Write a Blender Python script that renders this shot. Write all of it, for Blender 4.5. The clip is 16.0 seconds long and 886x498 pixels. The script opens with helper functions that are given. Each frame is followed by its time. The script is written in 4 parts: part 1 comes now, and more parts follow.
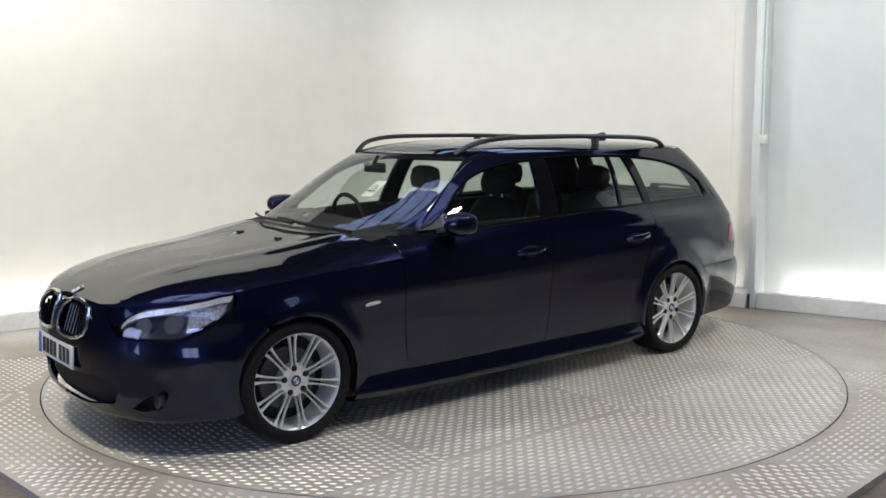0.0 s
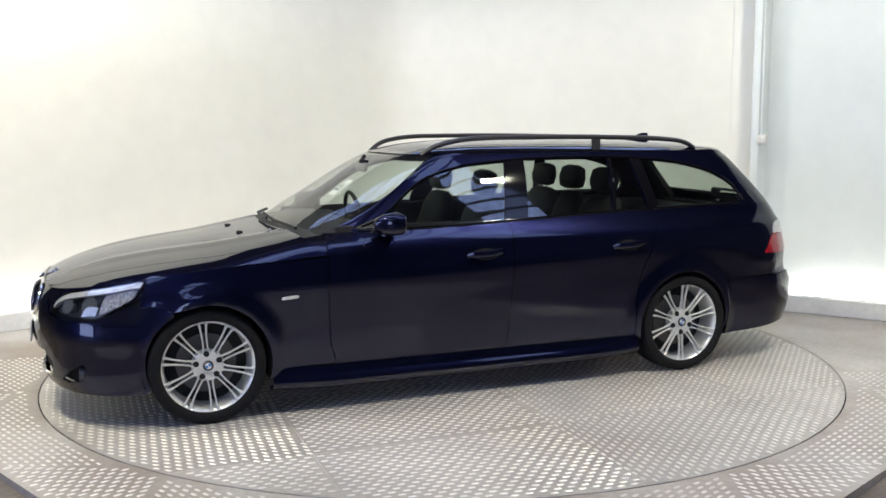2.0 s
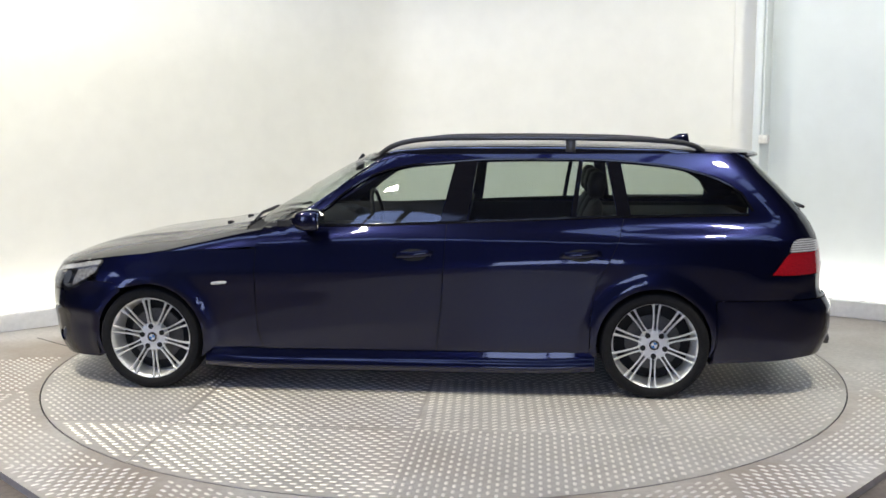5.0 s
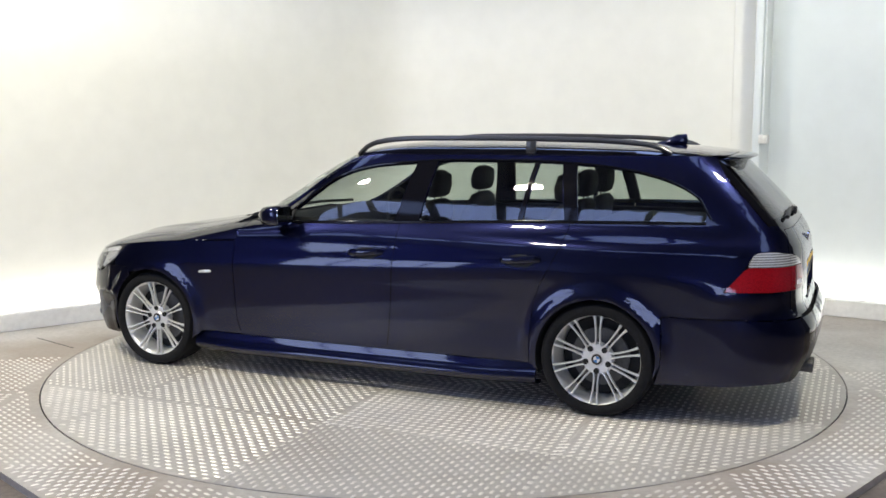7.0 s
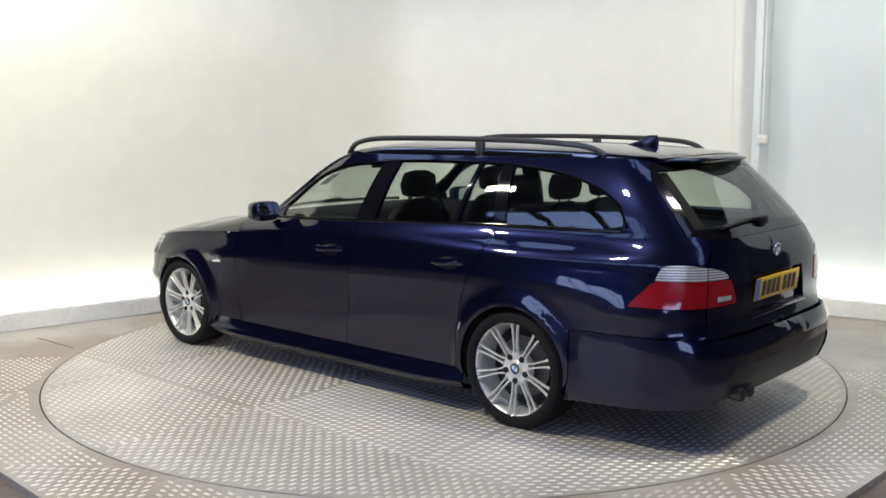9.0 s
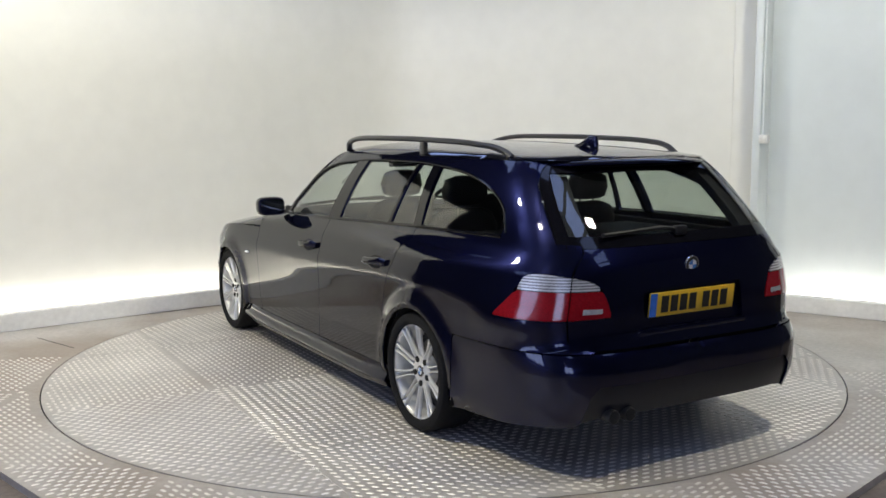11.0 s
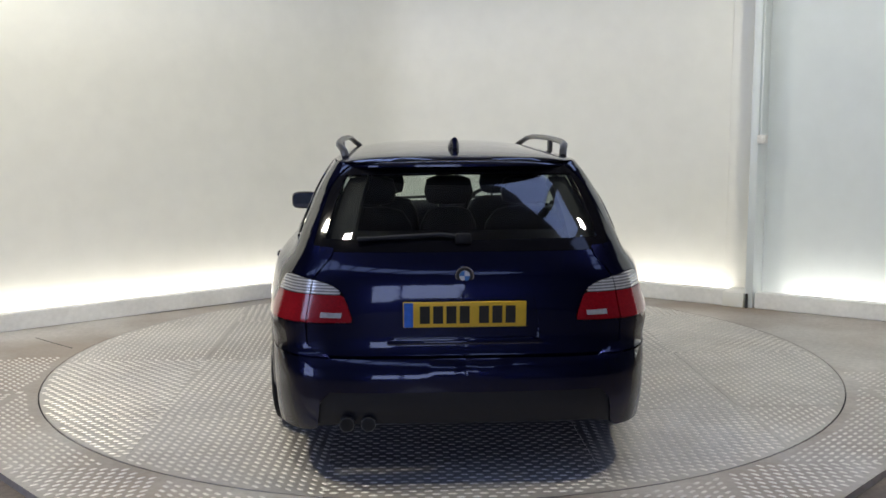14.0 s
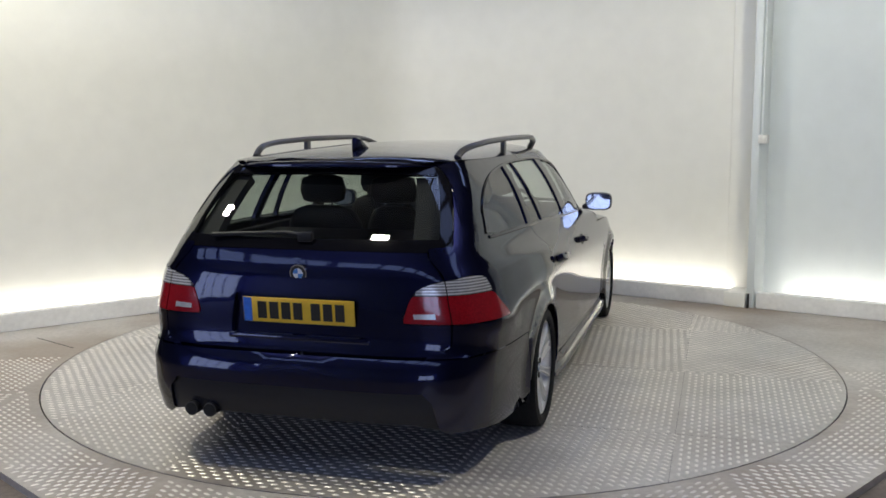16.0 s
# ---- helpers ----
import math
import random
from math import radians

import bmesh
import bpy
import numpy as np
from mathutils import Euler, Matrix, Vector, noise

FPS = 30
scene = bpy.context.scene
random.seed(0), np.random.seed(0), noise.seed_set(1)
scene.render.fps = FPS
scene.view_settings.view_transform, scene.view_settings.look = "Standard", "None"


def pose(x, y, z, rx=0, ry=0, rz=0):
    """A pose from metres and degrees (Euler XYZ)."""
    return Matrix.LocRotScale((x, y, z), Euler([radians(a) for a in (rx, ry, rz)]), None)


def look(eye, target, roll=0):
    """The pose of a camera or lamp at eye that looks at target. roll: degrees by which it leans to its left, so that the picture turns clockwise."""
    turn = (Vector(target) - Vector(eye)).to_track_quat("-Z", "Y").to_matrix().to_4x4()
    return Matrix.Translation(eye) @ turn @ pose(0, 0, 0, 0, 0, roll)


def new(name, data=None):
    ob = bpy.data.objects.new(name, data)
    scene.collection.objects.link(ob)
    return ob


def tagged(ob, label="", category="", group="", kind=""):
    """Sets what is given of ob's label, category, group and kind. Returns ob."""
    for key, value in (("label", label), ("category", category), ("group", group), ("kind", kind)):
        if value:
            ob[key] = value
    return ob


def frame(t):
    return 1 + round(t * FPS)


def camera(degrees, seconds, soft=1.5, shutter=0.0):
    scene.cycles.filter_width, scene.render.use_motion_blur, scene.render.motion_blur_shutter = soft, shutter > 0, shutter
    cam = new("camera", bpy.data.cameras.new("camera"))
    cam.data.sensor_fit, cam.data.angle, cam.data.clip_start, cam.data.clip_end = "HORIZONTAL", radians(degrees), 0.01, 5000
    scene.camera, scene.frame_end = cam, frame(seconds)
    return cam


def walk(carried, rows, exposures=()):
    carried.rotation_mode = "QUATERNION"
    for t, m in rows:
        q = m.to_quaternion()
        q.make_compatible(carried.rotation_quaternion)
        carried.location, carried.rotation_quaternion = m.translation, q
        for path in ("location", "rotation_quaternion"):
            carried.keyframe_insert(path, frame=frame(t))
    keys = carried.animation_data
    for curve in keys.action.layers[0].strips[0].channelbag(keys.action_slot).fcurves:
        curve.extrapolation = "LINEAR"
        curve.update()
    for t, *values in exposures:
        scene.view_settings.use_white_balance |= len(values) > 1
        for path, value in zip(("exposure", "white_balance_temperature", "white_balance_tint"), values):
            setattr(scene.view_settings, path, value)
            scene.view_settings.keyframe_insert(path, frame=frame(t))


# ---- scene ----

# ---------- camera ----------
cam = camera(49.67, 16.0, soft=1.6)
EYE = (-0.003, -6.199, 1.519)
# seconds, small sway of the head in degrees of yaw
SWAY = [(0, .10), (.5, 0), (1, 0), (1.5, -.03), (2, 0), (2.5, 0), (3, .05), (3.5, .07), (4, .08), (6.5, .08), (7, .07), (7.5, .07),
        (8, .07), (8.5, .09), (9, .07), (11.5, .09), (12, -.03), (12.5, -.03), (13, -.03), (13.5, .09), (14, 0), (14.5, -.03),
        (15, .07), (15.5, .08), (16, .07)]
EXPOSURES = [(0, 0.04), (1.5, 0.24), (3.5, 0.31), (7, 0.22), (9, 0.12), (11.5, -0.17), (13, -0.28), (14.5, -0.31), (16, -0.30)]
walk(cam, [(t, pose(*EYE, 90 - 7.37, 0.266, -0.145 + s)) for t, s in SWAY], EXPOSURES)

# ---------- light ----------
world = bpy.data.worlds.new("hall_dark")
world.use_nodes = True
world.node_tree.nodes["Background"].inputs[0].default_value = (0.55, 0.65, 0.8, 1)
world.node_tree.nodes["Background"].inputs[1].default_value = 0.03
scene.world = world
scene.view_settings.exposure = 0.0


def area(name, at, target, size, size_y, watts, colour):
    lamp = bpy.data.lights.new(name, "AREA")
    lamp.shape, lamp.size, lamp.size_y, lamp.energy, lamp.color = "RECTANGLE", size, size_y, watts, colour
    ob = new(name, lamp)
    ob.matrix_world = look(at, target)
    return ob


WARM = (1.0, 0.945, 0.755)
FLOODS = [((-3.3, -1.3, 4.2), (-0.6, 1.3, 0.4)), ((2.6, -2.0, 4.3), (1.0, 1.3, 0.2)), ((-1.5, -2.8, 4.3), (-0.2, 1.4, 0.2))]
for (at, target), watts in zip(FLOODS, (122, 112, 70)):
    area("flood_light", at, target, 0.34, 0.24, watts, WARM)


# ---------- materials ----------
def material(name, colour, rough=0.5, metal=0.0, vary=0.15, grain=40.0, bump=0.0, bump_scale=120.0, coat=0.0, spec=0.5, mottle=0.0, mottle_scale=1.5, stain=None, stain_from=0.46, pieces=0.0):
    m = bpy.data.materials.new(name)
    m.use_nodes = True
    nt = m.node_tree
    b = nt.nodes["Principled BSDF"]
    b.inputs["Roughness"].default_value, b.inputs["Metallic"].default_value = rough, metal
    b.inputs["Coat Weight"].default_value, b.inputs["Coat Roughness"].default_value = coat, 0.02
    b.inputs["Specular IOR Level"].default_value = spec
    co = nt.nodes.new("ShaderNodeTexCoord")
    fine = nt.nodes.new("ShaderNodeTexNoise")
    fine.inputs["Scale"].default_value, fine.inputs["Detail"].default_value = grain, 4
    nt.links.new(co.outputs["Object"], fine.inputs["Vector"])
    ramp = nt.nodes.new("ShaderNodeMapRange")
    ramp.inputs[1].default_value, ramp.inputs[2].default_value = 0.3, 0.7
    ramp.inputs[3].default_value, ramp.inputs[4].default_value = 1 - vary, 1 + vary
    nt.links.new(fine.outputs[0], ramp.inputs[0])
    out = ramp.outputs[0]
    if mottle:
        broad = nt.nodes.new("ShaderNodeTexNoise")
        broad.inputs["Scale"].default_value, broad.inputs["Detail"].default_value = mottle_scale, 6
        nt.links.new(co.outputs["Object"], broad.inputs["Vector"])
        r2 = nt.nodes.new("ShaderNodeMapRange")
        r2.inputs[1].default_value, r2.inputs[2].default_value = 0.3, 0.7
        r2.inputs[3].default_value, r2.inputs[4].default_value = 1 - mottle, 1 + mottle
        nt.links.new(broad.outputs[0], r2.inputs[0])
        mul = nt.nodes.new("ShaderNodeMath")
        mul.operation = "MULTIPLY"
        nt.links.new(out, mul.inputs[0]), nt.links.new(r2.outputs[0], mul.inputs[1])
        out = mul.outputs[0]
    if pieces:
        info, r4, mul2 = nt.nodes.new("ShaderNodeObjectInfo"), nt.nodes.new("ShaderNodeMapRange"), nt.nodes.new("ShaderNodeMath")
        r4.inputs[3].default_value, r4.inputs[4].default_value = 1 - pieces, 1 + pieces
        mul2.operation = "MULTIPLY"
        nt.links.new(info.outputs["Random"], r4.inputs[0])
        nt.links.new(out, mul2.inputs[0]), nt.links.new(r4.outputs[0], mul2.inputs[1])
        out = mul2.outputs[0]
    tint = nt.nodes.new("ShaderNodeVectorMath")
    tint.operation = "SCALE"
    tint.inputs[0].default_value = colour
    nt.links.new(out, tint.inputs["Scale"])
    end = tint.outputs[0]
    if stain:
        blot = nt.nodes.new("ShaderNodeTexNoise")
        blot.inputs["Scale"].default_value, blot.inputs["Detail"].default_value = 0.9, 5
        nt.links.new(co.outputs["Object"], blot.inputs["Vector"])
        r3 = nt.nodes.new("ShaderNodeMapRange")
        r3.inputs[1].default_value, r3.inputs[2].default_value, r3.inputs[4].default_value = stain_from, stain_from + .22, 0.7
        nt.links.new(blot.outputs[0], r3.inputs[0])
        mixc = nt.nodes.new("ShaderNodeMix")
        mixc.data_type = "RGBA"
        mixc.inputs[7].default_value = (*stain, 1)
        nt.links.new(r3.outputs[0], mixc.inputs[0]), nt.links.new(end, mixc.inputs[6])
        end = mixc.outputs[2]
    nt.links.new(end, b.inputs["Base Color"])
    if bump:
        fb = nt.nodes.new("ShaderNodeTexNoise")
        fb.inputs["Scale"].default_value = bump_scale
        nt.links.new(co.outputs["Object"], fb.inputs["Vector"])
        bp = nt.nodes.new("ShaderNodeBump")
        bp.inputs["Strength"].default_value, bp.inputs["Distance"].default_value = bump, 0.004
        nt.links.new(fb.outputs[0], bp.inputs["Height"])
        nt.links.new(bp.outputs[0], b.inputs["Normal"])
    return m


def glass(name, tint):
    """A pane: clear tinted, with the mirror gloss of both its faces, stronger at a slant."""
    m = bpy.data.materials.new(name)
    m.use_nodes = True
    nt = m.node_tree
    nt.nodes.remove(nt.nodes["Principled BSDF"])
    tr, gl = nt.nodes.new("ShaderNodeBsdfTransparent"), nt.nodes.new("ShaderNodeBsdfGlossy")
    lw, mix = nt.nodes.new("ShaderNodeLayerWeight"), nt.nodes.new("ShaderNodeMixShader")
    power, ramp = nt.nodes.new("ShaderNodeMath"), nt.nodes.new("ShaderNodeMapRange")
    power.operation, power.inputs[1].default_value = "POWER", 5.0
    ramp.inputs[3].default_value, ramp.inputs[4].default_value = 0.10, 1.0
    lw.inputs[0].default_value = 0.5
    tr.inputs[0].default_value, gl.inputs["Roughness"].default_value = (*tint, 1), 0.0
    nt.links.new(lw.outputs["Facing"], power.inputs[0]), nt.links.new(power.outputs[0], ramp.inputs[0])
    nt.links.new(ramp.outputs[0], mix.inputs[0]), nt.links.new(tr.outputs[0], mix.inputs[1]), nt.links.new(gl.outputs[0], mix.inputs[2])
    nt.links.new(mix.outputs[0], nt.nodes["Material Output"].inputs["Surface"])
    return m


def glow(name, colour, strength):
    m = bpy.data.materials.new(name)
    m.use_nodes = True
    b = m.node_tree.nodes["Principled BSDF"]
    b.inputs["Base Color"].default_value = (*colour, 1)
    b.inputs["Emission Color"].default_value, b.inputs["Emission Strength"].default_value = (*colour, 1), strength
    return m


M_WALL = material("painted_wall", (0.80, 0.80, 0.75), 0.6, vary=0.02, grain=6, bump=0.05, bump_scale=60, mottle=0.03, mottle_scale=0.7)
M_WALL_COOL = material("painted_panel", (0.70, 0.75, 0.76), 0.6, vary=0.02, grain=6, bump=0.05, bump_scale=60, mottle=0.03, mottle_scale=0.7)
M_KERB = material("kerb_paint", (0.80, 0.80, 0.78), 0.5, vary=0.05, grain=25, mottle=0.08, mottle_scale=3)
M_FLOOR = material("painted_concrete", (0.42, 0.42, 0.40), 0.5, vary=0.07, grain=60, bump=0.15, bump_scale=90, mottle=0.14, mottle_scale=1.2)
M_FLOOR_OUT = material("worn_brown_floor", (0.20, 0.165, 0.14), 0.7, vary=0.2, grain=30, bump=0.3, mottle=0.3, mottle_scale=2.5)
M_PLATE = material("steel_tread_plate", (0.50, 0.475, 0.44), 0.42, metal=0.25, vary=0.10, grain=35, bump=0.12, bump_scale=70, mottle=0.16, mottle_scale=1.7, stain=(0.30, 0.25, 0.20), pieces=0.13)
M_DECK = material("stained_deck_plate", (0.49, 0.465, 0.43), 0.46, metal=0.2, vary=0.12, grain=30, bump=0.15, bump_scale=60, mottle=0.2, mottle_scale=1.1, stain=(0.25, 0.18, 0.125), stain_from=0.40)
M_STUD = material("polished_tread_stud", (0.82, 0.785, 0.73), 0.38, metal=0.35, vary=0.12, grain=20, mottle=0.15, mottle_scale=1.7)
M_SEAM = material("dark_seam", (0.03, 0.03, 0.03), 0.8)
M_DARKHALL = material("hall_wall_dark", (0.21, 0.21, 0.215), 0.8, vary=0.15, grain=5, mottle=0.2)
M_STEEL = material("roof_steel", (0.12, 0.12, 0.13), 0.6, vary=0.1)
M_STRIP = glow("cove_tube", (1.0, 0.96, 0.88), 13.0)
M_SKYLIGHT = glow("rooflight_daylight", (0.40, 0.53, 1.0), 2.5)
M_DAYDOOR = glow("door_daylight", (0.52, 0.63, 1.0), 5.5)
M_LENS = glow("flood_lens", (1.0, 0.96, 0.9), 8.0)
M_PLASTIC_W = material("white_plastic", (0.7, 0.7, 0.68), 0.4)


# ---------- mesh helpers ----------
def obj(name, verts, faces, mat, parent=None, label="", smooth=False):
    me = bpy.data.meshes.new(name)
    me.from_pydata([tuple(map(float, v)) for v in verts], [], [tuple(int(i) for i in f) for f in faces])
    me.validate()
    if smooth:
        me.polygons.foreach_set("use_smooth", [True] * len(me.polygons))
    me.materials.append(mat)
    ob = new(name, me)
    if parent is not None:
        ob.parent = parent
    if label:
        tagged(ob, label)
    return ob


def part(name, bm, mat, parent=None, label="", smooth=True, sharp=35):
    me = bpy.data.meshes.new(name)
    bmesh.ops.recalc_face_normals(bm, faces=bm.faces)
    for e in bm.edges:
        e.smooth = len(e.link_faces) == 2 and e.calc_face_angle(0) < radians(sharp)
    for f in bm.faces:
        f.smooth = smooth
    bm.to_mesh(me)
    bm.free()
    me.materials.append(mat)
    ob = new(name, me)
    if parent is not None:
        ob.parent = parent
    if label:
        tagged(ob, label)
    return ob


def box(bm, lo, hi, m=None, bevel=0.0):
    lo, hi = Vector(lo), Vector(hi)
    made = bmesh.ops.create_cube(bm, size=1.0, matrix=(m or Matrix()) @ Matrix.Translation((lo + hi) / 2) @ Matrix.Diagonal((*(hi - lo), 1)))
    if bevel:
        vs = set(made["verts"])
        es = [e for e in bm.edges if e.verts[0] in vs and e.verts[1] in vs]
        bmesh.ops.bevel(bm, geom=es, offset=bevel, segments=2, affect="EDGES", profile=0.5)
    return bm


def tube(bm, a, b, r0, r1=None, seg=16):
    a, b = Vector(a), Vector(b)
    m = Matrix.Translation((a + b) / 2) @ (b - a).to_track_quat("Z", "Y").to_matrix().to_4x4()
    bmesh.ops.create_cone(bm, cap_ends=True, segments=seg, radius1=r0, radius2=r0 if r1 is None else r1, depth=(b - a).length, matrix=m)
    return bm


def sweep(bm, pts, ry, rz, seg=10, side=(0, 1, 0), square=1.0):
    """A tube of elliptic section along pts; ry across (towards side), rz the other way; numbers or lists."""
    n = len(pts)
    pts = [Vector(p) for p in pts]
    rys = ry if isinstance(ry, (list, tuple)) else [ry] * n
    rzs = rz if isinstance(rz, (list, tuple)) else [rz] * n
    rings = []
    for i, p in enumerate(pts):
        d = (pts[min(i + 1, n - 1)] - pts[max(i - 1, 0)]).normalized()
        s = (Vector(side) - d * d.dot(Vector(side))).normalized()
        u = d.cross(s)
        ring_now = []
        for k in range(seg):
            c, d2 = math.cos(2 * math.pi * (k + .5) / seg), math.sin(2 * math.pi * (k + .5) / seg)
            c, d2 = math.copysign(abs(c) ** square, c), math.copysign(abs(d2) ** square, d2)
            ring_now.append(bm.verts.new(p + s * rys[i] * c + u * rzs[i] * d2))
        rings.append(ring_now)
    for r0, r1 in zip(rings, rings[1:]):
        for k in range(seg):
            bm.faces.new((r0[k], r0[(k + 1) % seg], r1[(k + 1) % seg], r1[k]))
    bm.faces.new(rings[0]), bm.faces.new(rings[-1])
    return bm


def lathe(bm, profile, centre, seg=48, axis_sign=1):
    """profile: (radius, offset along +y*axis_sign) pairs; turned about the y axis through centre."""
    rings = []
    for r, o in profile:
        rings.append([bm.verts.new((centre[0] + r * math.cos(2 * math.pi * k / seg), centre[1] + axis_sign * o, centre[2] + r * math.sin(2 * math.pi * k / seg))) for k in range(seg)])
    for r0, r1 in zip(rings, rings[1:]):
        for k in range(seg):
            bm.faces.new((r0[k], r0[(k + 1) % seg], r1[(k + 1) % seg], r1[k]))
    return bm


# ---------- the bay: walls, kerbs, column ----------
RD = 2.468                                   # turntable radius
KL0, KL1 = Vector((-4.1, 0.183, 0)), Vector((-0.30, 3.13, 0))     # foot of the long kerb
KR0, KR1 = Vector((0.05, 3.29, 0)), Vector((4.9, 0.07, 0))        # foot of the short kerb


def slab(name, a, b, t, z0, z1, mat, label="", away=1):
    """A straight upright slab from a to b, its face on the line and its thickness t behind it."""
    d = (b - a).normalized()
    n = Vector((-d.y, d.x, 0)) * away
    bm = bmesh.new()
    q = [a, b, b + n * t, a + n * t]
    lo, hi = [bm.verts.new((p.x, p.y, z0)) for p in q], [bm.verts.new((p.x, p.y, z1)) for p in q]
    bm.faces.new(lo), bm.faces.new(hi)
    for i in range(4):
        bm.faces.new((lo[i], lo[(i + 1) % 4], hi[(i + 1) % 4], hi[i]))
    bmesh.ops.bevel(bm, geom=bm.edges[:], offset=0.006, segments=2, affect="EDGES")
    return part(name, bm, mat, label=label, smooth=True)


dl, dr = (KL1 - KL0).normalized(), (KR1 - KR0).normalized()
WALL_TOP = 2.95


def ribbon(name, pts, thick, z0, z1, mat):
    """An upright wall along a smooth line of points, its thickness behind it (to the left of the way)."""
    pts = [Vector((x, y, 0)) for x, y in pts]
    V, F = [], []
    zs = [z0, (z0 * 2 + z1) / 3, (z0 + 2 * z1) / 3, z1]
    for i, p in enumerate(pts):
        d = (pts[min(i + 1, len(pts) - 1)] - pts[max(i - 1, 0)]).normalized()
        q = p + Vector((-d.y, d.x, 0)) * thick
        V += [(p.x, p.y, z) for z in zs] + [(q.x, q.y, z) for z in zs]
    for i in range(len(pts) - 1):
        a, b = i * 8, i * 8 + 8
        for k in range(3):
            F += [(a + k, b + k, b + k + 1, a + k + 1), (a + 4 + k, a + 5 + k, b + 5 + k, b + 4 + k)]
        F.append((a + 3, b + 3, b + 7, a + 7))
    return obj(name, V, F, mat, smooth=True)


# the two walls meet in a rounded corner; the short one bows a little before it runs straight past the column
WC = Vector((-0.42, 3.34))
left = [(WC.x - 0.26 - 3.49 * (1 - i / 12), WC.y - 0.202 - 2.708 * (1 - i / 12)) for i in range(13)]
corner = []
p0, p2 = Vector(left[-1]), Vector((WC.x + 0.30, WC.y - 0.075))
for i in range(1, 12):
    t = i / 12
    corner.append(tuple(p0 * (1 - t) ** 2 + WC * (2 * t * (1 - t)) + p2 * t * t))
right, x, y = [], p2.x, p2.y
while x < 5.2:
    right.append((x, y))
    slope = -0.19 - 0.474 * min(1, max(0, (x + .3) / 2.2))
    x, y = x + .15, y + .15 * slope
tagged(ribbon("wall_west", left + corner[:6], 0.15, 0.0, WALL_TOP, M_WALL), "smooth off-white studio wall washed by floor-level light", "wall", kind="structure")
near = [q for q in right if q[0] < 2.62]
far = [near[-1]] + [q for q in right if q[0] >= 2.62]
tagged(ribbon("wall_east", corner[5:] + near, 0.15, 0.0, WALL_TOP, M_WALL), "smooth off-white studio wall with glowing foot", "wall", kind="structure")
tagged(ribbon("wall_far_bay", far, 0.15, 0.0, WALL_TOP, M_WALL_COOL), "cool grey-white painted wall beyond the column", "wall", kind="structure")
COL = KR0 + dr * ((2.39 - KR0.x) / dr.x)     # where the column stands
for nm, a, b in (("kerb_west", KL0, KL1 + dl * 0.30), ("kerb_east", KR0 + dr * 0.9, COL), ("kerb_far_east", COL + dr * 0.24, KR1)):
    tagged(slab(nm, a, b, 0.09, 0.0, 0.132, M_KERB), "low pale painted kerb hiding a light strip", "kerb", kind="structure")
for nm, a, b in (("cove_light", KL0, KL1 + dl * 0.1), ("cove_light", KR0 + dr * 1.0, COL - dr * .03), ("cove_light", COL + dr * 0.42, KR1)):
    d = (b - a).normalized()
    n = Vector((-d.y, d.x, 0))
    bm = bmesh.new()
    tube(bm, a + n * 0.135 + Vector((0, 0, 0.085)), b + n * 0.135 + Vector((0, 0, 0.085)), 0.018, seg=8)
    ob = part(nm, bm, M_STRIP)
    tagged(ob, "white fluorescent tube run hidden behind the kerb", "cove light", "cove lights")

bm = bmesh.new()
mcol = Matrix.Translation(COL) @ Matrix.Rotation(math.atan2(dr.y, dr.x), 4, "Z")
box(bm, (-0.09, 0.258, 0), (0.10, 0.42, WALL_TOP), mcol, 0.008)
box(bm, (-0.02, -0.03, 0), (0.158, 0.262, 0.125), mcol, 0.008)
column = part("column", bm, M_WALL, label="white boxed-in steel column at the wall")
tagged(column, category="column", kind="structure")
bm = bmesh.new()
box(bm, (0.160, 0.0, 0.0), (0.222, 0.30, WALL_TOP), mcol, 0.006)
tagged(part("trim", bm, M_WALL_COOL), "narrow white cover strip beside the column", "trim", kind="structure")
conduit = tagged(new("conduit"), "thin white conduit pipe with a small junction box", "conduit")
bm = bmesh.new()
tube(bm, mcol @ Vector((0.235, 0.03, 1.42)), mcol @ Vector((0.235, 0.03, WALL_TOP)), 0.009, seg=10)
part("pipe", bm, M_WALL_COOL, conduit)
bm = bmesh.new()
box(bm, (0.215, -0.02, 1.36), (0.285, 0.06, 1.43), mcol, 0.008)
part("junction_box", bm, M_PLASTIC_W, conduit)
bm = bmesh.new()
box(bm, (0.172, -0.032, 0.0), (0.186, 0.0, 0.12), mcol, 0.003)
tagged(part("cable_end", bm, M_SEAM), "short black cable end beside the column foot", "cable")

# ---------- floor ----------
def flat(name, pts, z, mat, thick=0.05):
    n = len(pts)
    v = [(x, y, z) for x, y in pts] + [(x, y, z - thick) for x, y in pts]
    f = [tuple(range(n)), tuple(range(2 * n - 1, n - 1, -1))] + [(i, i + n, (i + 1) % n + n, (i + 1) % n) for i in range(n)]
    return obj(name, v, f, mat)


def ring(r, n=128, z=0.0):
    return [(r * math.cos(2 * math.pi * i / n), r * math.sin(2 * math.pi * i / n)) for i in range(n)]


tagged(flat("floor", [(-11.1, -12.1), (11.1, -12.1), (11.1, 11.1), (-11.1, 11.1)], -0.035, M_FLOOR_OUT), "worn brownish workshop floor in front of the platform", "floor", kind="structure")

# platform round the disc: an outline with a round hole, edges at 45 degrees towards the hall
OUT = [(-8.0, 4.0), (-4.07, 0.0), (0.0, -4.08), (4.2, 0.1), (8.0, 3.9), (0.0, 6.5)]
hole = ring(RD + 0.004)


